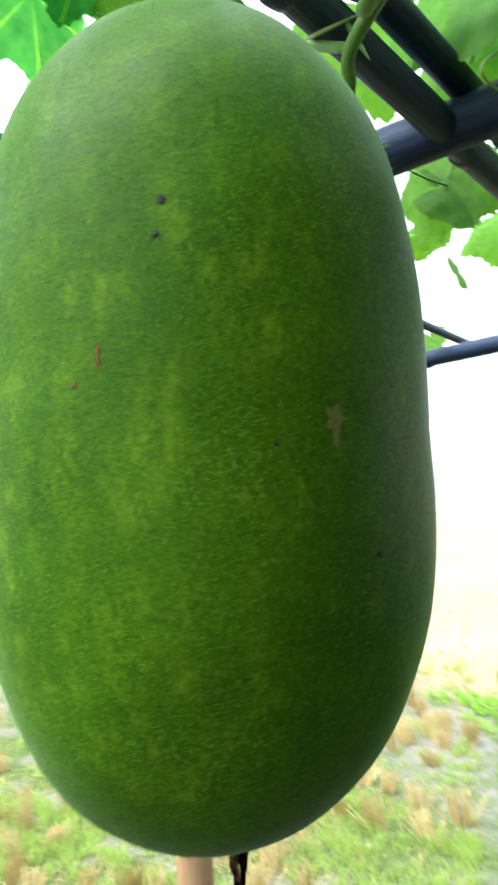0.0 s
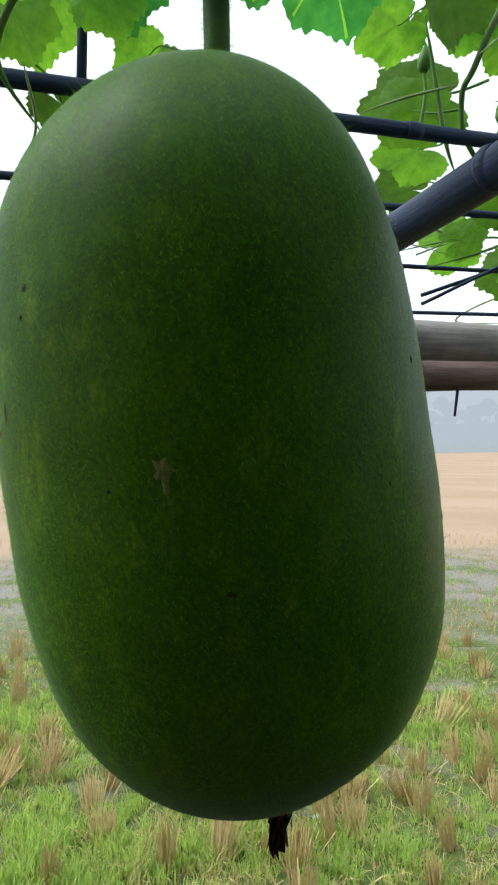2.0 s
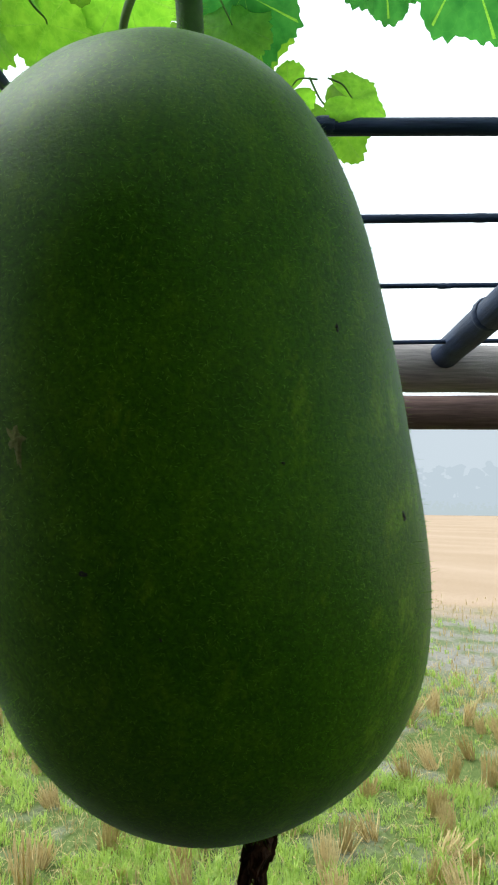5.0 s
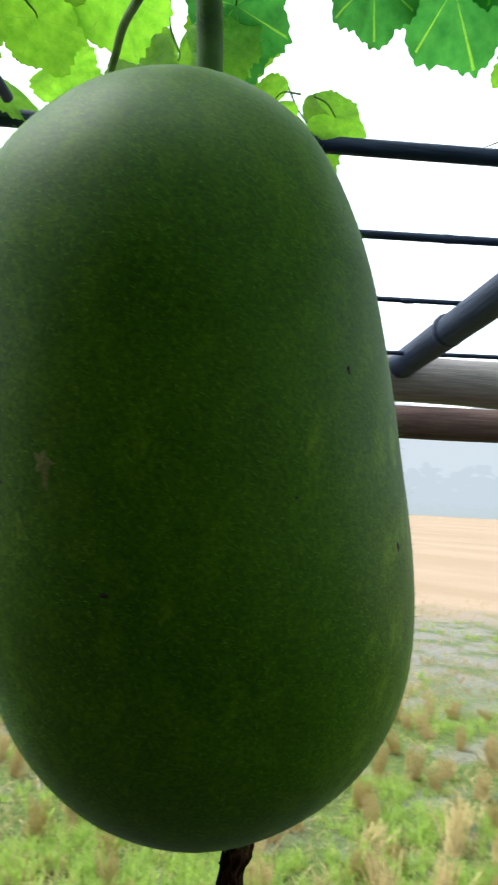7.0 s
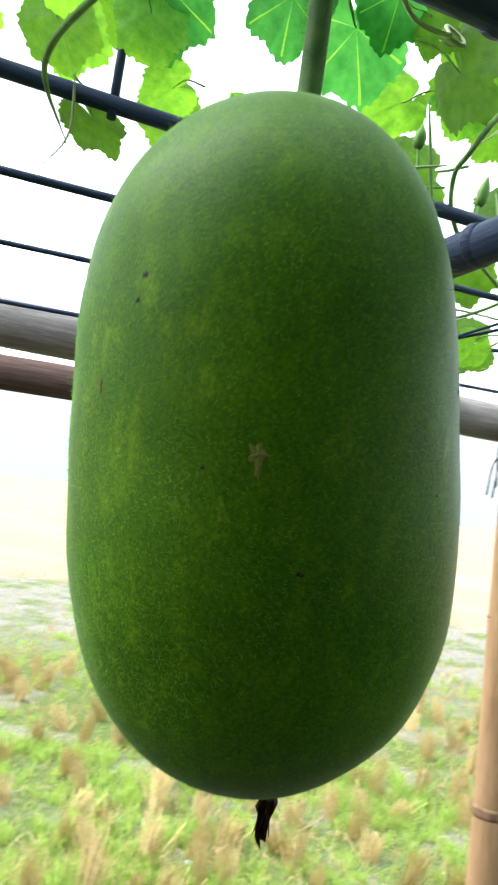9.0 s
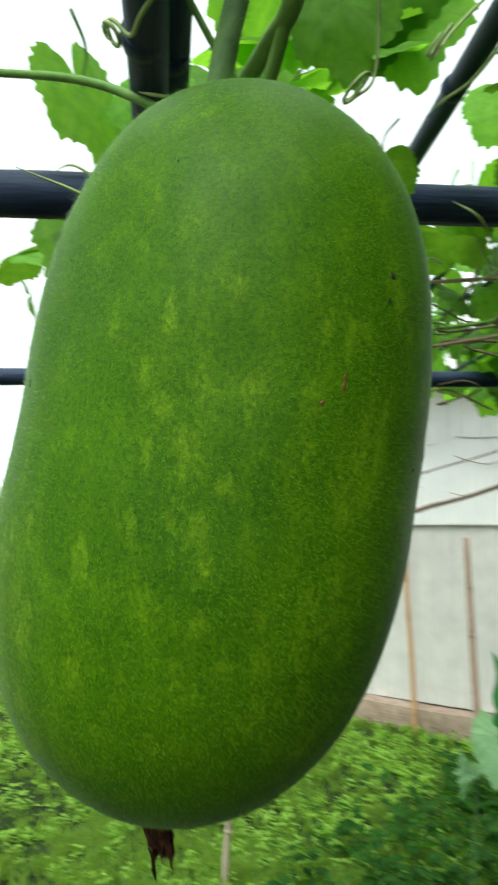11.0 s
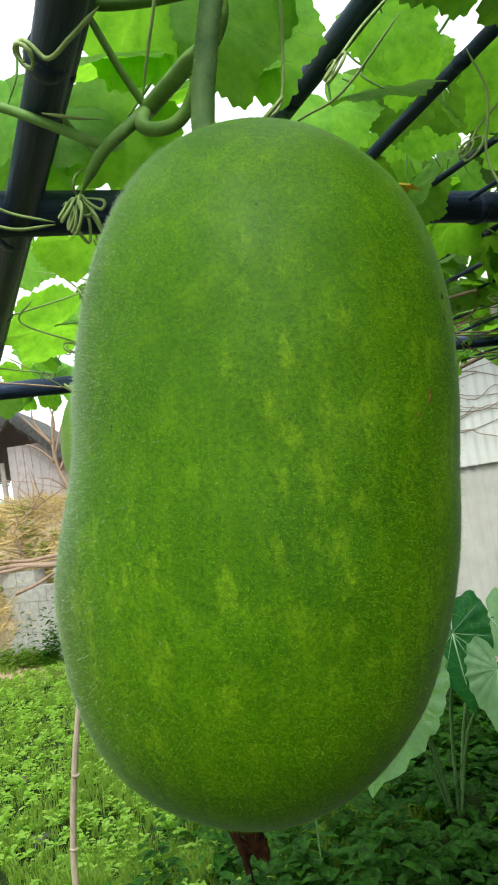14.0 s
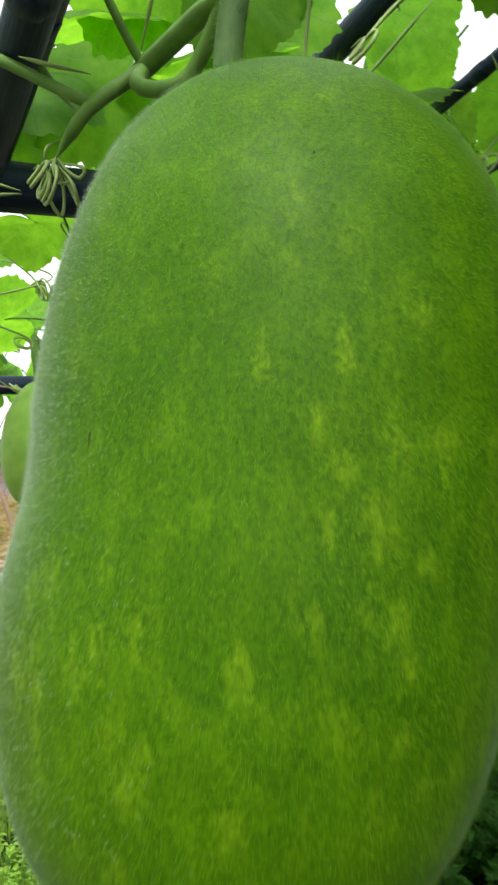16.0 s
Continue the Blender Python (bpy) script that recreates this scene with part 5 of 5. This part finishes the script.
plant = thing("taro_plant", (3.45, 0.62, 0), "taro plant with large drooping pale blue-green leaves among weeds", "plant", "taro plants")
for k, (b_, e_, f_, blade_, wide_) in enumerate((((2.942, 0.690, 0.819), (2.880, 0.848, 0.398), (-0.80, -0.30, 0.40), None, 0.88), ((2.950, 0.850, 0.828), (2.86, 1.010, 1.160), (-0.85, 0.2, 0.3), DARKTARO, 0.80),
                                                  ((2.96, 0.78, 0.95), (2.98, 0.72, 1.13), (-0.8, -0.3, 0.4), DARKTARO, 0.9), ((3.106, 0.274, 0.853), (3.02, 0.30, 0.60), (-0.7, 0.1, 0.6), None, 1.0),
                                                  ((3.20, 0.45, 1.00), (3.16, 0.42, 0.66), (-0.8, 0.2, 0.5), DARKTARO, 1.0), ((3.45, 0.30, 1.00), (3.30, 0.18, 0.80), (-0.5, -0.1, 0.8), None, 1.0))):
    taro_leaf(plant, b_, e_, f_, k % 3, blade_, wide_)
sprout = thing("taro_plant", (2.80, 1.10, 0), "small taro sprout with pale narrow leaves among weeds", "plant", "taro plants")
for k, (b_, e_) in enumerate((((2.723, 1.070, 0.745), (2.717, 1.103, 0.640)), ((2.725, 1.065, 0.745), (2.779, 0.980, 0.785)), ((2.723, 1.075, 0.750), (2.730, 1.100, 0.830)))):
    taro_leaf(sprout, b_, e_, (-0.8, 0.1, 0.5), k, None, 0.55)
taro(3.9, -0.15, ((-0.1, 0.1, 0.75, 0.42, 110, 55, 0, 1), (0.1, -0.2, 0.80, 0.44, 220, 60, 10, 2), (0.2, 0.15, 0.70, 0.36, 30, 50, 0, 0), (-0.2, -0.1, 0.62, 0.34, 150, 62, -8, 1)),
     "taro plant with broad green leaves in front of the tin wall")
taro(4.5, 1.5, ((-0.1, 0.1, 0.45, 0.30, 100, 60, 0, 2), (0.1, -0.1, 0.50, 0.30, 240, 55, 0, 0)), "small taro plant beside the clay plinth")

# tin wall of the house
wall = thing("wall_east", (6.0, 0, 0), "corrugated tin house wall, dull below and brighter above", "wall", kind="structure")


def sheet(y0, y1, z0, z1, x, material, pitch=0.076):
    bm = bmesh.new()
    n = int((y1 - y0) / pitch * 6)
    lo = [bm.verts.new((x + 0.007 * math.sin(k * math.pi / 3), y0 + (y1 - y0) * k / n, z0)) for k in range(n + 1)]
    hi = [bm.verts.new((x + 0.007 * math.sin(k * math.pi / 3) + 0.01, y0 + (y1 - y0) * k / n, z1)) for k in range(n + 1)]
    for k in range(n):
        f = bm.faces.new((lo[k], lo[k + 1], hi[k + 1], hi[k]))
        f.smooth = True
    part("tin_sheet", bm, material, wall)


# Upper row is paler than the lower, sky light being put into its colour.
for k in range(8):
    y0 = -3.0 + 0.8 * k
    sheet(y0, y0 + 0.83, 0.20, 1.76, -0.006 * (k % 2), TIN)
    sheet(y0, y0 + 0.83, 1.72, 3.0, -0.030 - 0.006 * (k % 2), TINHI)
part("backing", box(bmesh.new(), (0.06, -3.0, 0.0), (0.16, 3.43, 3.0)), CLAY, wall)
bm = box(bmesh.new(), (-0.22, -3.0, -0.02), (0.06, 3.45, 0.20))
bmesh.ops.subdivide_edges(bm, edges=bm.edges[:], cuts=7, use_grid_fill=True)
for v in bm.verts:
    v.co += Vector((noise.noise(v.co * 3), 0, noise.noise(v.co * 2.2 + Vector((4, 0, 0))))) * 0.05
part("plinth", bm, CLAY, wall, "rough brown clay plinth")
roof = thing("house_roof", (5.7, 0.6, 3.0), "corrugated tin roof edge over the wall", "roof", kind="structure")
bm = bmesh.new()
for k in range(300):
    y = -4.0 + k * 0.0253
    x0, z0 = -0.35, -0.05 + 0.012 * math.sin(k * math.pi / 3)
    bm.verts.new((x0, y, z0)), bm.verts.new((3.5, y, z0 + 1.5))
bm.verts.ensure_lookup_table()
for k in range(299):
    bm.faces.new([bm.verts[i] for i in (2 * k, 2 * k + 1, 2 * k + 3, 2 * k + 2)])
part("tin_sheet", bm, TIN, roof)
# unseen dark walls and slab, added to keep light off the gourd's near side
cw = thing("unseen_shade_wall", (0, 0, 0), "unseen dark wall and eave added to keep light off the gourd", "wall", kind="structure")
bm = bmesh.new()
c0, c1 = tr(-2.2, -0.98, 0), tr(0.45, -0.98, 0)
nrm = Vector((0.731, -0.682, 0)) * 0.2
v = [bm.verts.new(q) for q in (c0, c1, c1 + nrm, c0 + nrm)] + [bm.verts.new(q + Vector((0, 0, 3.2))) for q in (c0, c1, c1 + nrm, c0 + nrm)]
for q in ((0, 1, 2, 3), (7, 6, 5, 4), (0, 4, 5, 1), (1, 5, 6, 2), (2, 6, 7, 3), (3, 7, 4, 0)):
    bm.faces.new([v[i] for i in q])
part("panel", bm, SHADEBOARD, cw)

# second unseen wall, added to stop light from the yard side
bm = bmesh.new()
g0, g1, nrm = Vector((1.04, -0.36, 0)), Vector((5.9, -1.75, 0)), Vector((-0.055, -0.19, 0))
v = [bm.verts.new(q) for q in (g0, g1, g1 + nrm, g0 + nrm)] + [bm.verts.new(q + Vector((0, 0, 2.7))) for q in (g0, g1, g1 + nrm, g0 + nrm)]
for q in ((0, 1, 2, 3), (7, 6, 5, 4), (0, 4, 5, 1), (1, 5, 6, 2), (2, 6, 7, 3), (3, 7, 4, 0)):
    bm.faces.new([v[i] for i in q])
part("panel", bm, SHADEBOARD, cw)

# unseen sloping slab, added to block the high sky behind the viewpoint
bm = bmesh.new()
for q in (0, 1):
    for a_, b_, z_ in ((-2.5, -1.2, 2.98), (0.12, -1.2, 2.98), (0.12, -0.24, 2.36), (-2.5, -0.24, 2.36)):
        bm.verts.new(tr(a_, b_, z_ + 0.05 * q))
bm.verts.ensure_lookup_table()
for q in ((0, 1, 2, 3), (7, 6, 5, 4), (0, 4, 5, 1), (1, 5, 6, 2), (2, 6, 7, 3), (3, 7, 4, 0)):
    bm.faces.new([bm.verts[i] for i in q])
part("shade_eave", bm, SHADEBOARD, cw)

# bamboo prop against the wall, pole with netting, rag on a stick
pole("bamboo_prop", (5.62, 2.76, 0), (5.86, 2.95, 1.55), 0.022, 0.018, BAMBOO, "thin bamboo prop leaning on the tin wall", "props", 0.01, 0.35, 61)
pole("washing_pole", (5.94, 3.42, 1.68), (4.3, 0.10, 2.36), 0.018, 0.014, BRANCH, "bare grey branch tied along the wall", "branches", 0.03, 0, 62, "branch")
pole("washing_pole", (5.94, 3.4, 2.04), (5.0, 0.60, 2.50), 0.007, 0.006, BRANCH, "thin bare branch along the wall", "branches", 0.03, 0, 63, "branch")
net = thing("hanging_net", (4.59, 0.86, 2.19), "bundle of beige netting hanging from a branch, its end muddy", "net")


def drape(name, rows, material, seed, label=""):
    """Hanging cloth gathered in folds; each row is middle, half width and height."""
    zs = [z for _, _, z in rows][::-1]
    bm = bmesh.new()
    grid = []
    for i in range(17):
        z = rows[0][2] + (rows[-1][2] - rows[0][2]) * i / 16
        c, h = (float(np.interp(z, zs, [q[k] for q in rows][::-1])) for k in (0, 1))
        row = []
        for k in range(40):
            a = 2 * math.pi * k / 40
            fold = 1 + 0.22 * math.sin(7 * a + seed) + 0.10 * math.sin(13 * a + 2.0 * z)
            p = Vector((0.45 * h * fold * math.sin(a), c + h * fold * math.cos(a) * 0.9, z + (0.05 * math.sin(5 * a + seed) if i == 16 else 0.0)))
            p += Vector((noise.noise(p * 9), noise.noise(p * 9 + Vector((5, seed, 0))), 0)) * 0.025
            row.append(bm.verts.new(p))
        grid.append(row)
    for a, b in zip(grid, grid[1:]):
        for k in range(40):
            bm.faces.new((a[k], a[(k + 1) % 40], b[(k + 1) % 40], b[k]))
    smooth(part(name, bm, material, net, label).data)


drape("netting", ((-0.04, 0.16, 0.05), (-0.03, 0.14, -0.08), (-0.01, 0.11, -0.28), (0.04, 0.13, -0.52), (0.06, 0.12, -0.70)), CLOTH, 1)
drape("muddy_end", ((0.06, 0.115, -0.62), (0.08, 0.11, -0.80), (0.10, 0.08, -0.94), (0.09, 0.03, -1.04)), MUDDYNET, 2, "muddy grey-brown end of the netting")
drape("netting", ((-0.13, 0.05, 0.03), (-0.20, 0.10, -0.25), (-0.19, 0.11, -0.65), (-0.12, 0.06, -1.10)), CLOTH, 3)
for k in range(9):
    y = 0.09 + rnd.gauss(0, 0.03)
    q = [Vector((rnd.gauss(0, 0.02), y, -0.98))]
    for j in range(4):
        q.append(q[-1] + Vector((rnd.gauss(0, 0.02), rnd.gauss(0.0, 0.06), -rnd.uniform(0.04, 0.13))))
    part("thread", tube(bmesh.new(), spline(q, 4), rnd.uniform(0.0020, 0.0055), 5), BRANCH, net)
pole("stake", (5.40, 2.140, -0.03), (5.42, 2.198, 1.62), 0.030, 0.022, SHRUB, "reddish-brown stake standing before the tin wall", "stakes", 0.02, 0.4, 91, "stake")
rag = thing("rag_bundle", (5.90, -0.30, 2.18), "brown stick with a faded red rag hanging by the wall", "bundle")
part("stick", tube(bmesh.new(), spline([(0, 0.10, 0.22), (0, 0.0, -0.05), (0, -0.14, -0.42)], 5), [0.02 + 0.0012 * i for i in range(11)], 8), BRANCH, rag)
part("stick", tube(bmesh.new(), spline([(0.02, 0.08, 0.25), (0.02, -0.10, 0.0), (0.02, -0.26, -0.12)], 5), 0.014, 7), BRANCH, rag)
bm = bmesh.new()
for s in range(5):
    tube(bm, spline([(-0.03, 0.02 - 0.02 * s, 0.06), (-0.035, -0.04 - 0.02 * s, -0.05), (-0.03, -0.06 - 0.025 * s, -0.16 - 0.02 * s)], 4), [0.018 - 0.0008 * i for i in range(9)], 6)
part("rag", bm, REDCLOTH, rag, "faded red rag")
rag.scale = (1.25, 1.25, 1.25)
for k in range(26):
    p = Vector((5.955, rnd.uniform(-0.4, 3.4), rnd.uniform(1.75, 2.6)))
    tw = thing("dry_twig", p, "thin dry creeper twig clinging to the tin wall", "twig", "dry twigs")
    q = [Vector((0, 0, 0))]
    for j in range(4):
        q.append(q[-1] + Vector((rnd.uniform(-0.010, 0.008), rnd.uniform(0.06, 0.26), rnd.gauss(0, 0.05))))
    part("stem", tube(bmesh.new(), spline(q, 4), rnd.uniform(0.0022, 0.0045), 5), SHRUB, tw)

# stick in the yard
st = thing("bamboo_stick", (2.60, 2.19, 0), "pale bamboo stick stuck in the grass", "stick")
part("shaft", tube(bmesh.new(), spline([(0.04, 0.06, -0.05), (0.02, 0.02, 0.3), (-0.01, -0.09, 0.75), (-0.02, -0.23, 1.22), (-0.02, -0.33, 1.50), (-0.02, -0.43, 1.86)], 6), [0.0165 - 0.0002 * i for i in range(31)], 9), PALESTICK, st)
for px_, py_, h in ((0.021, 0.023, 0.28), (-0.003, -0.060, 0.62), (-0.015, -0.145, 0.95)):
    part("joint", tube(bmesh.new(), [(px_, py_, h), (px_, py_ - 0.003, h + 0.012)], 0.0185, 9), PALESTICK, st)

# low block wall, straw heap, logs and sheds beyond the yard
low = thing("block_wall", (8.35, 6.70, 0), "grey concrete block wall with creepers", "wall", kind="structure")
low.rotation_euler.z = radians(-105)
for r in range(6):
    for c in range(7):
        x0 = -1.45 + 0.42 * c + (0.21 if r % 2 else 0)
        if r == 5 and c in (0, 3):
            continue
        part("block", box(bmesh.new(), (x0, -0.09 + 0.012 * rnd.random(), 0.21 * r - 0.02), (x0 + 0.412, 0.10, 0.21 * r + 0.186)), BLOCK, low)
weed_plants("wall_creeper", 300, lambda rr: (8.02 + rr.gauss(0, 0.10), 5.65 + rr.gauss(0, 0.40)), WEED, 9, "creeper growing over the block wall", 1.25, 0.085)
weed_plants("wall_weeds", 260, lambda rr: (8.15 + rr.gauss(0, 0.10), 6.75 + rr.gauss(0, 0.55)), YARDGRASS, 12, "light weeds along the foot of the block wall", 0.35, 0.07)

# straw heap behind the wall, long side along it
HEAP_TURN = Matrix.Rotation(radians(-66), 3, "Z")


def heap_point(d):
    k = 1 + 0.22 * noise.noise(d * 2.5) + 0.10 * noise.noise(d * 7)
    return HEAP_TURN @ Vector((d.x * 2.3 * k, d.y * 1.0 * k, 0.45 + d.z * 1.62 * k))


heap = thing("straw_heap", (9.65, 7.05, 0), "heap of dry straw overgrown with weeds behind the block wall", "heap")
bm = bmesh.new()
bmesh.ops.create_icosphere(bm, subdivisions=4, radius=1)
for v in bm.verts:
    v.co = heap_point(v.co.copy())
part("straw", bm, HEAP, heap)
v_, f_ = [], []
for k in range(15000):
    d = Vector((rnd.gauss(0, 1), rnd.gauss(0, 1), abs(rnd.gauss(0, 1)))).normalized()
    o = heap_point(d)
    e = o + Vector((rnd.gauss(0, 0.26), rnd.gauss(0, 0.26), rnd.gauss(-0.06, 0.14))) + d * 0.12
    w = Vector((rnd.gauss(0, 0.004), rnd.gauss(0, 0.004), 0.009))
    j = len(v_)
    v_ += [tuple(o - w), tuple(o + w), tuple(e)]
    f_.append((j, j + 1, j + 2))
me = bpy.data.meshes.new("loose_straw")
me.from_pydata(v_, [], f_)
tagged(part("loose_straw", me, STRAW, heap), kind="stuff")
green, high_of = [], {}
rg = random.Random(31)
while len(green) < 420:
    d = Vector((rg.gauss(0, 1), rg.gauss(0, 1), abs(rg.gauss(0, 1)))).normalized()
    if noise.noise(d * 3.0 + Vector((4, 1, 0))) > 0.05:
        p = heap_point(d) + heap.location
        green.append((p.x, p.y))
        high_of[(p.x, p.y)] = p.z - 0.03
weed_plants("heap_weeds", 420, lambda rr: green[rr.randrange(420)], YARDGRASS, 13, "light green weeds growing over the straw heap", 0.30, 0.085, lambda x, y: high_of[(x, y)])
for i, (p, q, r) in enumerate((((7.98, 5.30, 1.30), (8.66, 8.05, 1.31), 0.045), ((8.00, 5.25, 1.375), (8.58, 7.55, 1.385), 0.030), ((8.02, 6.85, 0.98), (8.13, 5.60, 1.42), 0.024), ((8.44, 8.30, 1.20), (8.32, 6.30, 1.33), 0.030))):
    pole("log", p, q, r, r * 0.7, SHRUB, "pinkish-grey branch lying on the block wall", "logs", 0.05, 0, 80 + i, "log")


def dry_shrub(at, forks, r, label):
    """A bare shrub: a bent stem that forks into thin twigs, each a part."""
    ob = thing("dry_shrub", at[0], label, "shrub", "dry shrubs")
    line = spline([Vector(p) - ob.location for p in at], 6)
    n = len(line)
    part("stem", tube(bmesh.new(), line, [r * (1 - 0.45 * i / (n - 1)) for i in range(n)], 7), SHRUB, ob)
    for k, (f, e) in enumerate(forks):
        o, e = line[int(f * (n - 1))], Vector(e) - ob.location
        side = Vector((rnd.gauss(0, 0.05), rnd.gauss(0, 0.05), 0.06))
        part("twig", tube(bmesh.new(), spline([o, o.lerp(e, 0.5) + side, e], 5), [r * (0.55 - 0.038 * i) for i in range(11)], 5), SHRUB, ob)


dry_shrub([(8.72, 6.50, 0.9), (8.82, 6.20, 1.65), (8.76, 6.28, 2.20), (8.70, 6.40, 2.60), (8.68, 6.42, 2.93)],
          [(1.0, (8.52, 6.75, 3.38)), (1.0, (8.58, 6.60, 3.53)), (0.97, (8.66, 6.38, 3.50)), (0.92, (8.70, 6.28, 3.55)), (0.9, (8.79, 6.10, 3.46)), (0.8, (8.60, 6.80, 3.0)), (0.72, (8.86, 6.02, 3.05)), (0.55, (8.62, 6.70, 2.5))],
          0.040, "bare pinkish shrub rising from the straw heap")
for k in range(5):
    x, y = 8.9 + 0.12 * k, 7.5 - 0.50 * k
    a = [(x, y, 0.8), (x + rnd.gauss(0, 0.15), y + rnd.gauss(0, 0.2), 1.8), (x + rnd.gauss(0, 0.3), y + rnd.gauss(0, 0.4), 2.35)]
    dry_shrub(a, [(rnd.uniform(0.5, 1.0), (x + rnd.gauss(0, 0.4), y + rnd.gauss(0, 0.5), rnd.uniform(2.2, 2.75))) for _ in range(5)], 0.016, "thin bare pinkish twigs standing in the straw heap")


def shed(x, y, rz, deep, wide, h, rise, label):
    """A small open shed: board wall on one half of the gable, posts on the other, thatched roof."""
    ob = thing("shed", (x, y, 0), label, "shed", "sheds")
    ob.rotation_euler.z = radians(rz)
    f, g = deep / 2, wide / 2
    n = 6
    for k in range(n):
        y0 = -g + k * 0.62 * wide / n
        part("board", box(bmesh.new(), (-f, y0, -0.02), (-f + 0.03, y0 + 0.62 * wide / n - 0.008, h + 0.25)), LILAC, ob)
    for k in range(9):
        x0 = -f + k * deep / 9
        part("board", box(bmesh.new(), (x0, -g - 0.03, -0.02), (x0 + deep / 9 - 0.008, -g, h)), LILAC, ob)
    for px_, py_ in ((-f + 0.04, g - 0.05), (-f + 0.06, 0.42 * g), (f - 0.1, g - 0.05), (f - 0.1, -g + 0.05)):
        part("post", tube(bmesh.new(), [(px_, py_, -0.05), (px_ + 0.02, py_, h * 0.5), (px_, py_ + 0.02, h)], [0.055, 0.05, 0.045], 8), GREYPOLE, ob)
    bm = bmesh.new()
    e = 0.25
    pts = [(-f - e, -g - e, h - 0.15), (f + e, -g - e, h - 0.15), (f + e, 0, h + rise), (-f - e, 0, h + rise), (-f - e, g + e, h - 0.15), (f + e, g + e, h - 0.15)]
    lo = [bm.verts.new(q) for q in pts]
    hi = [bm.verts.new((q[0], q[1], q[2] + 0.22)) for q in pts]
    for q in ((0, 1, 2, 3), (3, 2, 5, 4)):
        bm.faces.new([lo[i] for i in q][::-1])
        bm.faces.new([hi[i] for i in q])
    for a, b in ((0, 1), (1, 2), (2, 5), (5, 4), (4, 3), (3, 0)):
        bm.faces.new((lo[a], lo[b], hi[b], hi[a]))
    roof = part("roof", bm, THATCH, ob, "dark thatched roof")
    v, fc = [], []
    rr = random.Random(77)
    for k in range(2600):
        u, side = rr.random(), rr.choice((-1, 1))
        if k % 2:
            o = Vector((-f - e - rr.uniform(-0.04, 0.02), side * (g + e) * u, h + rise - (rise + 0.15) * u + rr.uniform(0.0, 0.2)))
        else:
            o = Vector((rr.uniform(-f - e, f + e), side * (g + e), h - 0.15 + rr.uniform(0.0, 0.15)))
        d = Vector((rr.gauss(-0.05, 0.05), side * rr.uniform(0.02, 0.12), -rr.uniform(0.06, 0.20)))
        j = len(v)
        v += [tuple(o - Vector((0, 0.006, 0))), tuple(o + Vector((0, 0.006, 0))), tuple(o + d)]
        fc.append((j, j + 1, j + 2))
    me = bpy.data.meshes.new("fringe")
    me.from_pydata(v, [], fc)
    tagged(part("fringe", me, THATCH, roof), kind="stuff")


shed(11.65, 9.03, 23.5, 2.4, 1.3, 3.03, 0.70, "small shed of grey boards with a dark thatched roof")


def broad_tree(x, y, h, spread, seed, label):
    rr = random.Random(seed)
    ob = thing("tree", (x, y, 0), label, "tree", "trees beyond the yard")
    tr_ = tube(bmesh.new(), spline([(0, 0, -0.1), (0.1, 0, h * 0.3), (0.0, 0.1, h * 0.6), (0.1, 0, h * 0.9)], 4), [0.16 - 0.01 * i for i in range(13)], 9)
    for k in range(7):
        a, z = rr.uniform(0, 6.28), h * rr.uniform(0.35, 0.7)
        tube(tr_, spline([(0, 0, z), (math.cos(a) * spread * 0.4, math.sin(a) * spread * 0.4, z + h * 0.12), (math.cos(a) * spread * 0.8, math.sin(a) * spread * 0.8, z + h * 0.22)], 4), [0.06 - 0.005 * i for i in range(9)], 6)
    part("trunk", tr_, BRANCH, ob)
    v, f = [], []
    cl = [Vector((rr.gauss(0, spread * 0.5), rr.gauss(0, spread * 0.5), h * rr.uniform(0.45, 1.0))) for _ in range(26)]
    for k in range(9000):
        c = cl[rr.randrange(26)] + Vector((rr.gauss(0, 0.33), rr.gauss(0, 0.33), rr.gauss(0, 0.28))) * spread * 0.45
        a = Vector((rr.gauss(0, 1), rr.gauss(0, 1), rr.gauss(0, 1))).normalized() * 0.05
        b = a.cross(Vector((rr.gauss(0, 1), rr.gauss(0, 1), 1))).normalized() * 0.03
        j = len(v)
        v += [tuple(c - a), tuple(c + b), tuple(c + a), tuple(c - b)]
        f.append((j, j + 1, j + 2, j + 3))
    me = bpy.data.meshes.new("crown")
    me.from_pydata(v, [], f)
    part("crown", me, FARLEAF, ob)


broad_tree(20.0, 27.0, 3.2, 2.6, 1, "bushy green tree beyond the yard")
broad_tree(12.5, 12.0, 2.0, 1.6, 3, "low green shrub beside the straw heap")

# bits of litter in the stubble
for i, (x, y, a) in enumerate(((-1.40, 2.90, 0.9),)):
    scrap = thing("paper_scrap", (x, y, 0), "crumpled white scrap lying in the stubble", "scrap")
    bm = bmesh.new()
    g = [[bm.verts.new((0.013 * (u - 2) + 0.008 * rnd.random(), 0.010 * (w - 2) + 0.006 * rnd.random(), 0.02 + 0.03 * rnd.random())) for w in range(5)] for u in range(5)]
    for u in range(4):
        for w in range(4):
            bm.faces.new((g[u][w], g[u + 1][w], g[u + 1][w + 1], g[u][w + 1]))
    bmesh.ops.solidify(bm, geom=bm.faces[:], thickness=0.002)
    part("sheet", bm, PAPER, scrap)
    scrap.rotation_euler.z = a
